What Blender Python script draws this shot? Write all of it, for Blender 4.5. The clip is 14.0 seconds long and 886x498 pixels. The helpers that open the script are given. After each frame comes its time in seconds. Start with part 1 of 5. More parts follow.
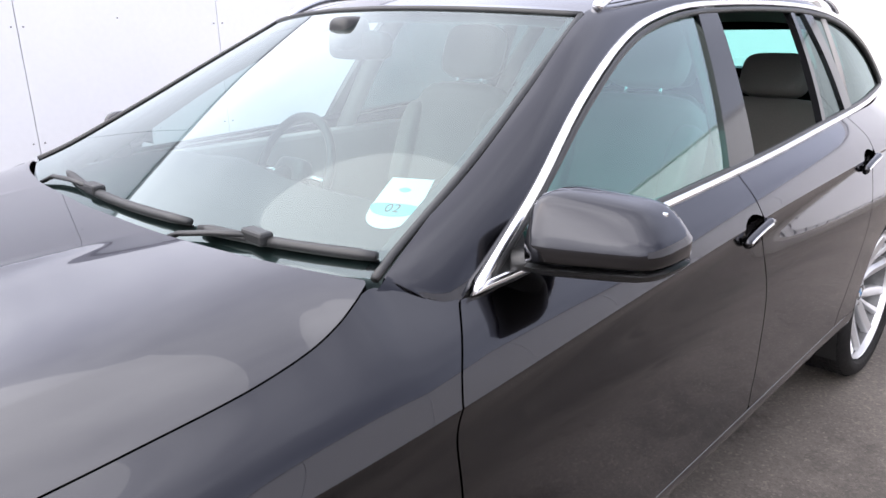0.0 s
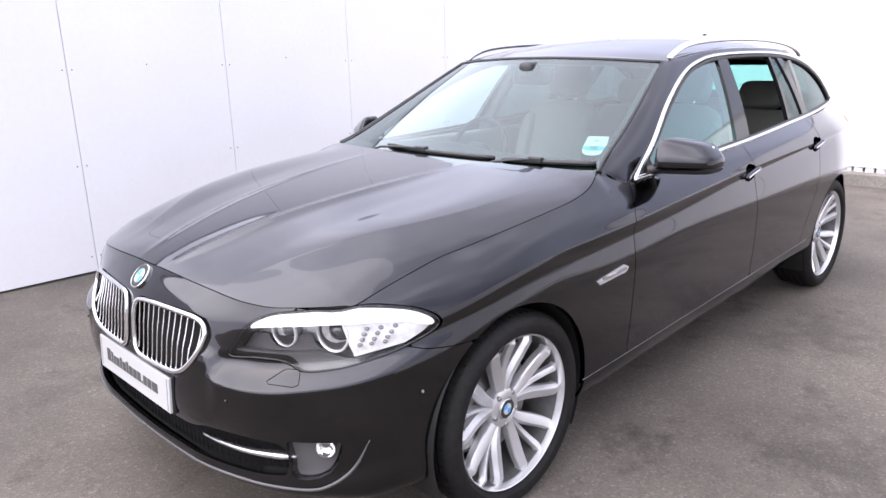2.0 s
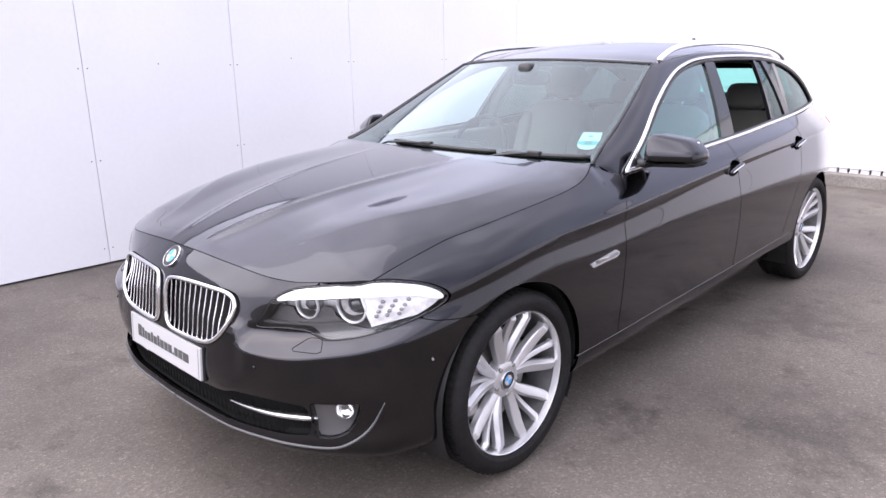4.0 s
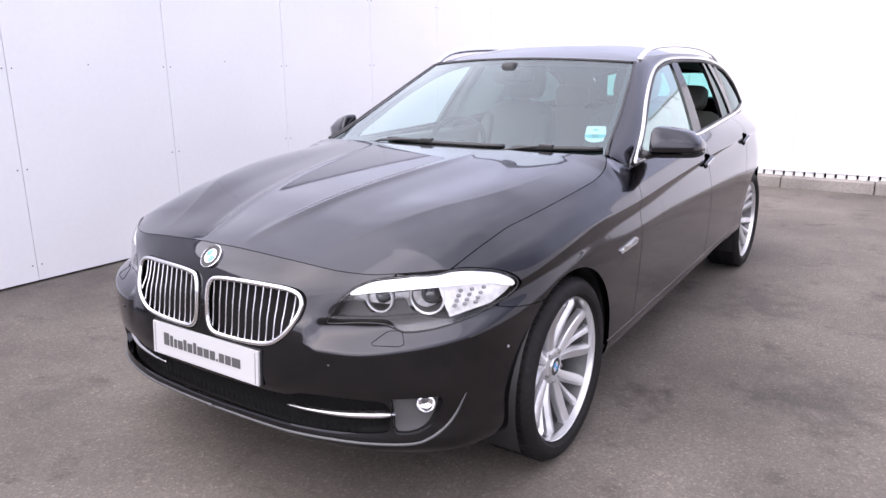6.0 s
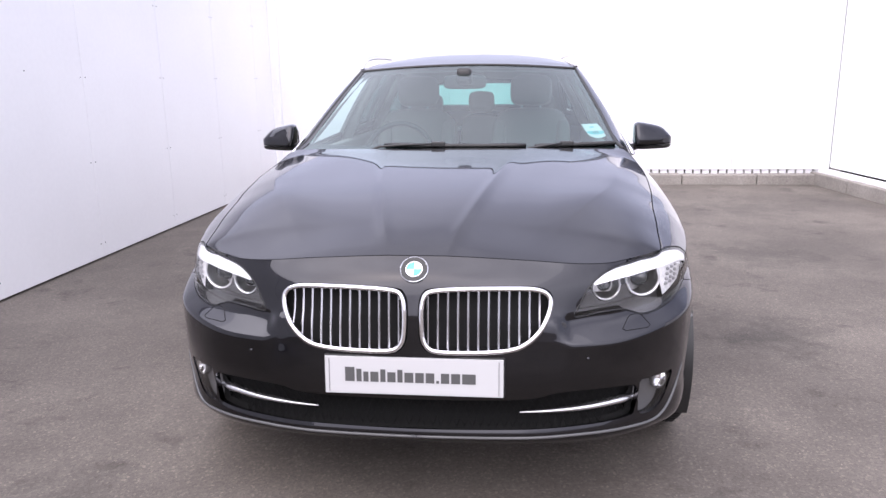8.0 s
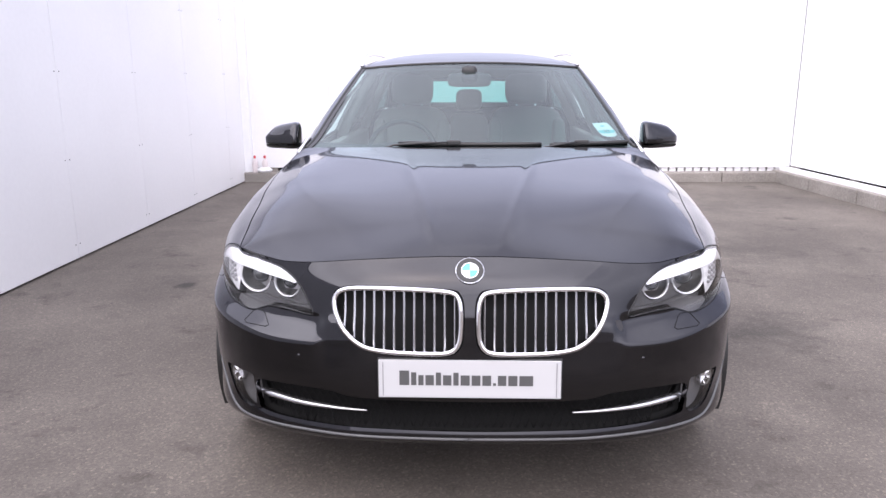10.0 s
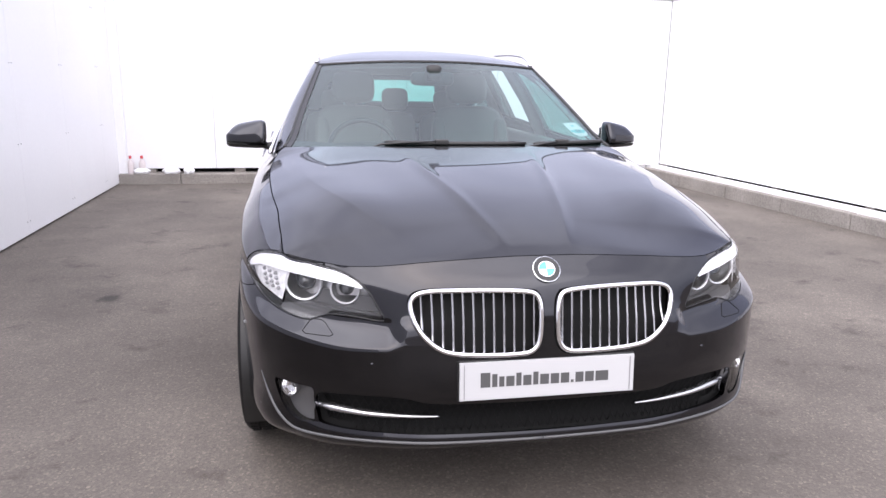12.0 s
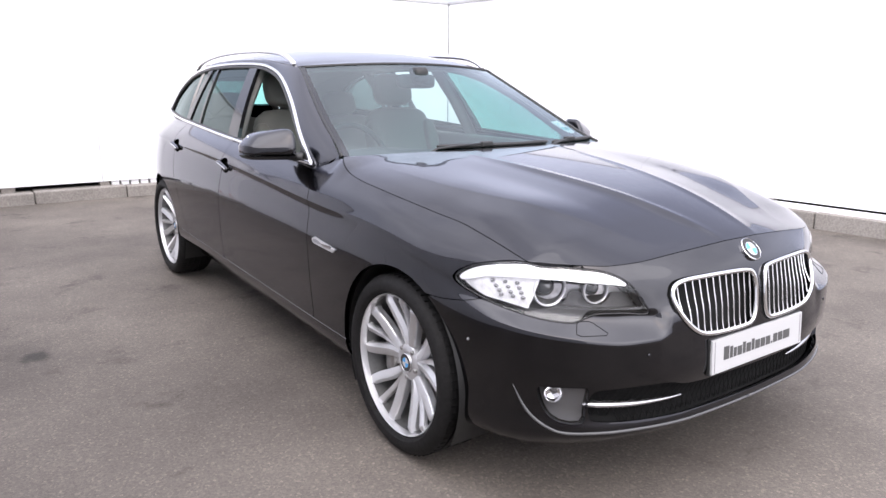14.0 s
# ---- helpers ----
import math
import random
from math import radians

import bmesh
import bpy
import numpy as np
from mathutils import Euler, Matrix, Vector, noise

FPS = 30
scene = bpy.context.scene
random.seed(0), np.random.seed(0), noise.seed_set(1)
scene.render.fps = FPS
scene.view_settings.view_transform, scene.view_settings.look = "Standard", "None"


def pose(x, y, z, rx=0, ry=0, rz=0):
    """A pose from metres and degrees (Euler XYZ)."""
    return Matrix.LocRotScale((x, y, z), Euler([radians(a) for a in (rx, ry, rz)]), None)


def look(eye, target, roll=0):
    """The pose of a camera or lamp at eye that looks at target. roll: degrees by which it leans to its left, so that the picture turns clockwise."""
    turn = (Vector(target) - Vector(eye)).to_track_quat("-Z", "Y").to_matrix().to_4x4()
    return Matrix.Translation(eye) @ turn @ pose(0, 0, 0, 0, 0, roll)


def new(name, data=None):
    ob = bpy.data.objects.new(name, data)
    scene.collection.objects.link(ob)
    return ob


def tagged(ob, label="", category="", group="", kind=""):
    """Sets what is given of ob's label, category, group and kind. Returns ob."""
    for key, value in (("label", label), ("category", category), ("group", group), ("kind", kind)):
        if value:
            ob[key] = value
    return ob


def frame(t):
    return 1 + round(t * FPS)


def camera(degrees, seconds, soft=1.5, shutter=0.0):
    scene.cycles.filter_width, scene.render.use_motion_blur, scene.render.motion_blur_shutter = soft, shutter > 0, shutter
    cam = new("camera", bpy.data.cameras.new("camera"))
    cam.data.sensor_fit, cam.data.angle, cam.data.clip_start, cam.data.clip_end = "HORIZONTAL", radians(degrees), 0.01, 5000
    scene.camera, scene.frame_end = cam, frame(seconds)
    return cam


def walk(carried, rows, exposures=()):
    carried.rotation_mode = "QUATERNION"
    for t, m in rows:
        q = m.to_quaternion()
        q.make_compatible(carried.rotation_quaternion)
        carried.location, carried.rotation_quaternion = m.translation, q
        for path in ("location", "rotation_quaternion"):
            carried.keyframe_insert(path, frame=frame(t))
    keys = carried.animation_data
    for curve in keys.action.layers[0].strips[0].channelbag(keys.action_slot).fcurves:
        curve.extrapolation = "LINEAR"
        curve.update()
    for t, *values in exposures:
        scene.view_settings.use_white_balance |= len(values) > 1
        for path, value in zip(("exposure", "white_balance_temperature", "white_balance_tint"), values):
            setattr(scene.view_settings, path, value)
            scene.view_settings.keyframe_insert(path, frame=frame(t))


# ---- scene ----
cam = camera(63.6, 14.0)
PATH = [
    (0, (1.540, 0.832, 1.367), (0.185, 2.171, 0.758), -1.2),
    (0.5, (1.753, 0.331, 1.410), (0.380, 1.643, 0.786), -2.0),
    (1, (1.935, -0.128, 1.441), (0.562, 1.194, 0.837), -2.5),
    (1.5, (2.098, -0.479, 1.443), (0.717, 0.851, 0.874), -2.3),
    (2, (2.183, -0.778, 1.444), (0.822, 0.587, 0.909), -1.4),
    (2.5, (2.276, -0.917, 1.442), (0.922, 0.456, 0.912), -1.0),
    (5, (2.303, -1.009, 1.423), (0.967, 0.386, 0.906), -1.2),
    (5.5, (2.151, -1.146, 1.394), (0.895, 0.327, 0.893), -1.4),
    (6, (1.850, -1.340, 1.368), (0.761, 0.263, 0.871), -0.6),
    (6.5, (1.444, -1.517, 1.345), (0.574, 0.218, 0.862), -0.6),
    (7, (1.019, -1.716, 1.330), (0.431, 0.140, 0.870), -0.6),
    (7.5, (0.615, -1.834, 1.332), (0.246, 0.078, 0.872), -1.0),
    (8, (0.298, -1.902, 1.313), (0.088, 0.034, 0.857), -0.8),
    (8.5, (0.073, -1.915, 1.320), (-0.032, 0.028, 0.856), -1.1),
    (11, (-0.086, -1.881, 1.319), (-0.103, 0.065, 0.854), 1.0),
    (11.5, (-0.315, -1.886, 1.311), (-0.166, 0.055, 0.851), 1.1),
    (12, (-0.654, -1.814, 1.312), (-0.295, 0.098, 0.848), 0.9),
    (12.5, (-1.039, -1.719, 1.312), (-0.456, 0.137, 0.847), 0.6),
    (13, (-1.465, -1.562, 1.297), (-0.645, 0.205, 0.843), 1.3),
    (13.5, (-1.882, -1.392, 1.310), (-0.874, 0.273, 0.854), 1.3),
    (14, (-2.148, -1.199, 1.317), (-1.014, 0.383, 0.857), 0.5),
]
walk(cam, [(t, look(eye, target, roll)) for t, eye, target, roll in PATH],
     [(0, 1.10, 6480, 10), (1, 1.12, 6480, 12), (2, 1.04, 6420, 13), (5, .93, 6380, 17), (8, .80, 6400, 16), (11, .80, 6440, 14), (14, .98, 6500, 11)])

# ---- light: overcast sky with a broad, weak sun ----
world = bpy.data.worlds.new("sky")
scene.world = world
world.use_nodes = True
wn, wl = world.node_tree.nodes, world.node_tree.links
sky = wn.new("ShaderNodeTexSky")
sky.sky_type = "NISHITA"
sky.sun_disc = False
sky.sun_elevation = radians(50)
sky.sun_rotation = radians(200)
sky.air_density, sky.dust_density, sky.ozone_density = 1.0, 6.0, 1.0
# clouds cover nearly all of the blue
tc = wn.new("ShaderNodeTexCoord")
cloud = wn.new("ShaderNodeTexNoise")
cloud.inputs["Scale"].default_value = 1.7
cloud.inputs["Detail"].default_value = 6
ramp = wn.new("ShaderNodeValToRGB")
ramp.color_ramp.elements[0].position, ramp.color_ramp.elements[0].color = 0.36, (7.2, 7.3, 8.5, 1)
ramp.color_ramp.elements[1].position, ramp.color_ramp.elements[1].color = 0.62, (12.4, 12.5, 13.7, 1)
mixw = wn.new("ShaderNodeMixRGB")
mixw.inputs[0].default_value = 0.9
wl.new(tc.outputs["Generated"], cloud.inputs["Vector"])
wl.new(cloud.outputs["Fac"], ramp.inputs["Fac"])
wl.new(sky.outputs["Color"], mixw.inputs[1])
wl.new(ramp.outputs["Color"], mixw.inputs[2])
# a little brighter overhead than low down
sep = wn.new("ShaderNodeSeparateXYZ")
lift = wn.new("ShaderNodeMapRange")
lift.inputs["From Min"].default_value, lift.inputs["From Max"].default_value = 0.0, 1.0
lift.inputs["To Min"].default_value, lift.inputs["To Max"].default_value = 0.95, 1.10
dome = wn.new("ShaderNodeMixRGB")
dome.blend_type = "MULTIPLY"
dome.inputs[0].default_value = 1.0
wl.new(tc.outputs["Generated"], sep.inputs[0])
wl.new(sep.outputs["Z"], lift.inputs["Value"])
wl.new(mixw.outputs["Color"], dome.inputs[1])
wl.new(lift.outputs["Result"], dome.inputs[2])
# thin cloud glows broadly round the hidden sun
aim = wn.new("ShaderNodeVectorMath")
aim.operation = "DOT_PRODUCT"
aim.inputs[1].default_value = (-.32, -.56, .76)
glow = wn.new("ShaderNodeMapRange")
glow.interpolation_type = "SMOOTHSTEP"
glow.inputs["From Min"].default_value, glow.inputs["From Max"].default_value = -0.25, 1.0
glow.inputs["To Min"].default_value, glow.inputs["To Max"].default_value = 0.0, 1.0
tone = wn.new("ShaderNodeMixRGB")
tone.inputs[1].default_value, tone.inputs[2].default_value = (0.82, 0.85, 0.955, 1), (2.70, 2.65, 2.58, 1)
haze = wn.new("ShaderNodeMixRGB")
haze.blend_type = "MULTIPLY"
haze.inputs[0].default_value = 1.0
wl.new(tc.outputs["Generated"], aim.inputs[0])
wl.new(aim.outputs["Value"], glow.inputs["Value"])
wl.new(dome.outputs["Color"], haze.inputs[1])
wl.new(glow.outputs["Result"], tone.inputs[0])
wl.new(tone.outputs["Color"], haze.inputs[2])
wl.new(haze.outputs["Color"], wn["Background"].inputs["Color"])
wn["Background"].inputs["Strength"].default_value = 0.07
sun = new("sun", bpy.data.lights.new("sun", "SUN"))
sun.data.energy, sun.data.angle, sun.data.color = 0.8, radians(90), (1.0, 0.97, 0.93)
sun.matrix_world = look((-3, -6, 10), (0, 0, 0))

# ---- materials ----
def material(name, colour, rough=0.5, metal=0.0, spec=0.5, coat=0.0, grain=0.0, scale=40.0, bump=0.0, stain=0.0, stain_scale=3.0):
    m = bpy.data.materials.new(name)
    m.use_nodes = True
    n, l = m.node_tree.nodes, m.node_tree.links
    b = n["Principled BSDF"]
    b.inputs["Base Color"].default_value = (*colour, 1)
    b.inputs["Roughness"].default_value = rough
    b.inputs["Metallic"].default_value = metal
    b.inputs["Specular IOR Level"].default_value = spec
    b.inputs["Coat Weight"].default_value = coat
    b.inputs["Coat Roughness"].default_value = 0.012
    if grain or bump or stain:
        c = n.new("ShaderNodeTexCoord")
        fine = n.new("ShaderNodeTexNoise")
        fine.inputs["Scale"].default_value, fine.inputs["Detail"].default_value = scale, 6
        broad = n.new("ShaderNodeTexNoise")
        broad.inputs["Scale"].default_value, broad.inputs["Detail"].default_value = stain_scale, 4
        l.new(c.outputs["Object"], fine.inputs["Vector"])
        l.new(c.outputs["Object"], broad.inputs["Vector"])
        def scaled(sock, lo, hi):
            r = n.new("ShaderNodeMapRange")
            r.inputs["From Min"].default_value, r.inputs["From Max"].default_value = 0.3, 0.7
            r.inputs["To Min"].default_value, r.inputs["To Max"].default_value = lo, hi
            l.new(sock, r.inputs["Value"])
            return r.outputs["Result"]
        mul = n.new("ShaderNodeMath")
        mul.operation = "MULTIPLY"
        l.new(scaled(fine.outputs["Fac"], 1 - grain, 1 + grain), mul.inputs[0])
        l.new(scaled(broad.outputs["Fac"], 1 - stain, 1 + stain), mul.inputs[1])
        hsv = n.new("ShaderNodeHueSaturation")
        hsv.inputs["Color"].default_value = (*colour, 1)
        l.new(mul.outputs[0], hsv.inputs["Value"])
        l.new(hsv.outputs["Color"], b.inputs["Base Color"])
        if bump:
            bp = n.new("ShaderNodeBump")
            bp.inputs["Strength"].default_value = bump
            bp.inputs["Distance"].default_value = 0.01
            l.new(fine.outputs["Fac"], bp.inputs["Height"])
            l.new(bp.outputs["Normal"], b.inputs["Normal"])
    return m


def glass(name, tint, gloss=0.04, rough=0.0, gain=1.9, sheen=(1, 1, 1)):
    """A thin pane: tinted light goes straight through, with a mirror image on it."""
    m = bpy.data.materials.new(name)
    m.use_nodes = True
    n, l = m.node_tree.nodes, m.node_tree.links
    n.remove(n["Principled BSDF"])
    tr = n.new("ShaderNodeBsdfTransparent")
    tr.inputs["Color"].default_value = (*tint, 1)
    gl = n.new("ShaderNodeBsdfGlossy")
    gl.inputs["Roughness"].default_value = rough
    gl.inputs["Color"].default_value = (*sheen, 1)
    fr = n.new("ShaderNodeLayerWeight")
    fr.inputs["Blend"].default_value = 0.5
    grow = n.new("ShaderNodeMath")
    grow.operation = "POWER"
    grow.inputs[1].default_value = 5.0
    up = n.new("ShaderNodeMath")
    up.operation = "MULTIPLY_ADD"
    up.inputs[1].default_value, up.inputs[2].default_value = 0.96 * gain, gloss + 0.04 * gain
    up.use_clamp = True
    mx = n.new("ShaderNodeMixShader")
    l.new(fr.outputs["Facing"], grow.inputs[0])
    l.new(grow.outputs[0], up.inputs[0])
    l.new(up.outputs[0], mx.inputs[0])
    l.new(tr.outputs[0], mx.inputs[1])
    l.new(gl.outputs[0], mx.inputs[2])
    l.new(mx.outputs[0], n["Material Output"].inputs["Surface"])
    return m


PAINT = material("dark_grey_metallic_paint", (0.0150, 0.0149, 0.0188), 0.18, 1.0, 0.0, 1.0, 0.15, 900.0)
PAINT.node_tree.nodes["Principled BSDF"].inputs["Specular Tint"].default_value = (0.75, 0.75, 0.80, 1)
CHROME = material("satin_chrome", (0.80, 0.80, 0.81), 0.16, 1.0)
BRIGHT = material("polished_chrome", (0.86, 0.86, 0.87), 0.07, 1.0)
ALLOY = material("silver_alloy", (0.60, 0.60, 0.61), 0.30, 0.65, 0.5, 0.5, 0.03, 200.0)
RUBBER = material("tyre_rubber", (0.011, 0.0105, 0.0105), 0.68, 0, 0.18, 0, 0.25, 60.0, 0.15, 0.2, 8.0)
TRIM = material("black_plastic", (0.014, 0.014, 0.014), 0.42, 0, 0.5, 0, 0.15, 300.0, 0.1)
GLOSSBLACK = material("gloss_black", (0.008, 0.008, 0.009), 0.08, 0, 0.5)
# near-black whose colour stands in for the shade of gaps and cavities
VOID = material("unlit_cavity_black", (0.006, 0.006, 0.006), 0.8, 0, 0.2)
LAMPGREY = material("dark_grey_lamp_plastic", (0.085, 0.085, 0.087), 0.35, 0, 0.5, 0, 0.1, 150.0)
GREYPLASTIC = material("grey_lamp_plastic", (0.21, 0.21, 0.215), 0.35, 0, 0.5, 0, 0.1, 150.0)
LEATHER = material("oyster_leather", (0.200, 0.181, 0.165), 0.5, 0, 0.4, 0, 0.06, 220.0, 0.12, 0.05, 6.0)
DASH = material("dark_dashboard_plastic", (0.035, 0.034, 0.034), 0.6, 0, 0.4, 0, 0.12, 250.0, 0.1)
LINER = material("light_headliner_cloth", (0.27, 0.258, 0.245), 0.9, 0, 0.2, 0, 0.08, 300.0, 0.1)
SCREEN = glass("windscreen_glass", (0.41, 0.58, 0.565), 0.025, 0.0, 1.7, (0.92, 1.0, 0.985))
PANE = glass("tinted_side_glass", (0.31, 0.72, 0.65), 0.05, 0.0, 2.2, (0.84, 1.0, 0.97))
PRIVACY = glass("dark_rear_side_glass", (0.10, 0.15, 0.145), 0.03, 0.0, 1.0, (0.60, 0.70, 0.69))
LENS = glass("clear_lamp_lens", (0.95, 0.95, 0.95), 0.0, 0.0, 1.0)
WHITE = material("white_plate_acrylic", (0.47, 0.47, 0.475), 0.3, 0, 0.5)
INK = material("black_print", (0.02, 0.02, 0.02), 0.5)
BLUE = material("enamel_blue", (0.10, 0.36, 0.70), 0.15, 0, 0.5)
TEAL = material("teal_print", (0.18, 0.62, 0.66), 0.4)
LIP = material("grey_plastic_lip", (0.085, 0.085, 0.088), 0.25, 0, 0.5)
DISC = material("brushed_brake_steel", (0.34, 0.33, 0.32), 0.35, 0.9, 0.5, 0, 0.1, 120.0)


# ---- tools for surfaces ----
def flow(xs, ys):
    """A smooth, monotone curve through the points, as a function of x."""
    xs, ys = np.asarray(xs, float), np.asarray(ys, float)
    h = np.diff(xs)
    d = np.diff(ys) / h
    m = np.empty_like(ys)
    m[0], m[-1] = d[0], d[-1]
    for i in range(1, len(xs) - 1):
        if d[i - 1] * d[i] <= 0:
            m[i] = 0
        else:
            w1, w2 = 2 * h[i] + h[i - 1], h[i] + 2 * h[i - 1]
            m[i] = (w1 + w2) / (w1 / d[i - 1] + w2 / d[i])
    def f(x):
        x = np.clip(np.asarray(x, float), xs[0], xs[-1])
        k = np.clip(np.searchsorted(xs, x, side="right") - 1, 0, len(h) - 1)
        t = (x - xs[k]) / h[k]
        return ((2 * t ** 3 - 3 * t ** 2 + 1) * ys[k] + (t ** 3 - 2 * t ** 2 + t) * h[k] * m[k]
                + (3 * t ** 2 - 2 * t ** 3) * ys[k + 1] + (t ** 3 - t ** 2) * h[k] * m[k + 1])
    return f


def pairs(*p):
    return flow([a for a, _ in p], [b for _, b in p])


def rounded(pts, n=8, closed=True):
    """A Catmull-Rom curve through the points."""
    p = np.asarray(pts, float)
    m = len(p)
    out = []
    for i in range(m if closed else m - 1):
        if closed:
            a, b, c, d = p[i - 1], p[i], p[(i + 1) % m], p[(i + 2) % m]
        else:
            a, b, c, d = p[max(i - 1, 0)], p[i], p[i + 1], p[min(i + 2, m - 1)]
        for k in range(n):
            t = k / n
            out.append(0.5 * (2 * b + (c - a) * t + (2 * a - 5 * b + 4 * c - d) * t ** 2 + (3 * b - a - 3 * c + d) * t ** 3))
    if not closed:
        out.append(p[-1])
    return np.array(out)


def distance(poly, q):
    """Signed distance from a closed outline, less than 0 within it."""
    a, b = poly, np.roll(poly, -1, 0)
    best, inside = np.full(len(q), 1e9), np.zeros(len(q), bool)
    for s, e in zip(a, b):
        v, w = e - s, q - s
        t = np.clip((w @ v) / max(v @ v, 1e-12), 0, 1)
        best = np.minimum(best, np.hypot(*(w - t[:, None] * v).T))
        if s[1] != e[1]:
            cross = ((s[1] > q[:, 1]) != (e[1] > q[:, 1])) & (q[:, 0] < s[0] + (q[:, 1] - s[1]) * v[0] / (e[1] - s[1]))
            inside ^= cross
    return np.where(inside, -best, best)


def in_yz(poly):
    return lambda p: distance(poly, p[:, 1:])


def in_xz(poly):
    return lambda p: distance(poly, p[:, [0, 2]])


def both(*fs):
    return lambda p: np.max([f(p) for f in fs], 0)


def either(*fs):
    return lambda p: np.min([f(p) for f in fs], 0)


def outside(f, gap=0.0):
    return lambda p: gap - f(p)


def shrunk(f, by):
    return lambda p: f(p) + by


class Surface:
    """Vertices, faces and normals that grow part by part."""

    def __init__(self):
        self.v, self.f, self.n = [], [], []

    def sheet(self, P, U, V, within=None, mirror=False, flange=0.0, lift=0.0, flip=False):
        """The sheet P(u, v), cut to where within(points) < 0; flange: depth of the edge turned inwards."""
        uu, vv = np.meshgrid(U, V, indexing="ij")
        nu, nv = uu.shape
        pts = P(uu.ravel(), vv.ravel())
        s = within(pts).reshape(nu, nv) if within else -np.ones((nu, nv))
        keys, par, faces = {}, [], []
        def corner(i, j):
            k = (i, j)
            if k not in keys:
                keys[k] = len(par)
                par.append((U[i], V[j]))
            return keys[k]
        def cut(i, j, k, m):
            key = (i, j, k, m) if (i, j) < (k, m) else (k, m, i, j)
            if key not in keys:
                t = s[i, j] / (s[i, j] - s[k, m])
                t = min(max(t, 0.02), 0.98)
                keys[key] = len(par)
                par.append((U[i] + (U[k] - U[i]) * t, V[j] + (V[m] - V[j]) * t))
            return keys[key]
        neg = s < 0
        anyin = neg[:-1, :-1] | neg[1:, :-1] | neg[:-1, 1:] | neg[1:, 1:]
        for i, j in zip(*np.nonzero(anyin)):
            c = [(i, j), (i + 1, j), (i + 1, j + 1), (i, j + 1)]
            ring = []
            for a, b in zip(c, c[1:] + c[:1]):
                if neg[a]:
                    ring.append(corner(*a))
                if neg[a] != neg[b]:
                    ring.append(cut(*a, *b))
            if len(ring) > 2:
                faces.append(ring)
        if not par:
            return self
        par = np.array(par)
        pos = P(par[:, 0], par[:, 1])
        e = 1e-3
        du = P(par[:, 0] + e * (U[-1] - U[0]), par[:, 1]) - P(par[:, 0] - e * (U[-1] - U[0]), par[:, 1])
        dv = P(par[:, 0], par[:, 1] + e * (V[-1] - V[0])) - P(par[:, 0], par[:, 1] - e * (V[-1] - V[0]))
        nor = np.cross(du, dv)
        nor /= np.maximum(np.linalg.norm(nor, axis=1), 1e-12)[:, None]
        if flip:
            nor, faces = -nor, [r[::-1] for r in faces]
        pos = pos + lift * nor
        self.add(pos, faces, nor)
        if mirror:
            self.add(pos * (-1, 1, 1), [r[::-1] for r in faces], nor * (-1, 1, 1))
        if flange:
            seen = {}
            for r in faces:
                for a, b in zip(r, r[1:] + r[:1]):
                    seen[(a, b)] = seen.get((a, b), 0) + 1
            for a, b in list(seen):
                if (b, a) not in seen:
                    quad = np.array([pos[b], pos[a], pos[a] - flange * nor[a], pos[b] - flange * nor[b]])
                    k = np.cross(quad[1] - quad[0], quad[3] - quad[0])
                    k = k / max(np.linalg.norm(k), 1e-12)
                    self.add(quad, [[0, 1, 2, 3]], np.tile(k, (4, 1)))
                    if mirror:
                        self.add(quad * (-1, 1, 1), [[3, 2, 1, 0]], np.tile(k * (-1, 1, 1), (4, 1)))
        return self

    def add(self, pos, faces, nor):
        base = len(self.v)
        self.v += [tuple(p) for p in pos]
        self.n += [tuple(p) for p in nor]
        self.f += [[base + k for k in r] for r in faces]
        return self

    def mirrored(self):
        o = Surface()
        o.v = [(-x, y, z) for x, y, z in self.v]
        o.n = [(-x, y, z) for x, y, z in self.n]
        o.f = [r[::-1] for r in self.f]
        return o

    def mesh(self, name):
        me = bpy.data.meshes.new(name)
        me.from_pydata(self.v, [], self.f)
        me.update()
        me.polygons.foreach_set("use_smooth", [True] * len(me.polygons))
        me.normals_split_custom_set_from_vertices(self.n)
        return me


def part(name, shape, mat, parent, label=""):
    """One mesh under a thing or a part; shape: a Surface or a bmesh."""
    if isinstance(shape, Surface):
        me = shape.mesh(name)
    else:
        me = bpy.data.meshes.new(name)
        shape.to_mesh(me)
        shape.free()
    me.materials.append(mat)
    ob = new(name, me)
    ob.parent = parent
    if parent is not None and parent.matrix_world != Matrix():
        ob.matrix_parent_inverse = Matrix()
    return tagged(ob, label)


def thing(name, label, category, group="", kind="", at=(0, 0, 0)):
    ob = new(name)
    ob.location = at
    return tagged(ob, label, category, group, kind)


def smooth(bm, flat=35):
    for f in bm.faces:
        f.smooth = True
    bm.normal_update()
    sharp = [e for e in bm.edges if len(e.link_faces) == 2 and e.calc_face_angle(0) > radians(flat)]
    for e in sharp:
        e.smooth = False
    return bm


def box(x0, x1, y0, y1, z0, z1, bevel=0.0, bm=None, m=None, segments=2):
    bm2 = bmesh.new()
    bmesh.ops.create_cube(bm2, size=1)
    for v in bm2.verts:
        v.co = Vector((x0 + (v.co.x + 0.5) * (x1 - x0), y0 + (v.co.y + 0.5) * (y1 - y0), z0 + (v.co.z + 0.5) * (z1 - z0)))
    if bevel:
        bmesh.ops.bevel(bm2, geom=bm2.edges[:], offset=bevel, segments=segments, profile=0.5, affect="EDGES")
    if m is not None:
        bm2.transform(m)
    return join(bm, bm2)


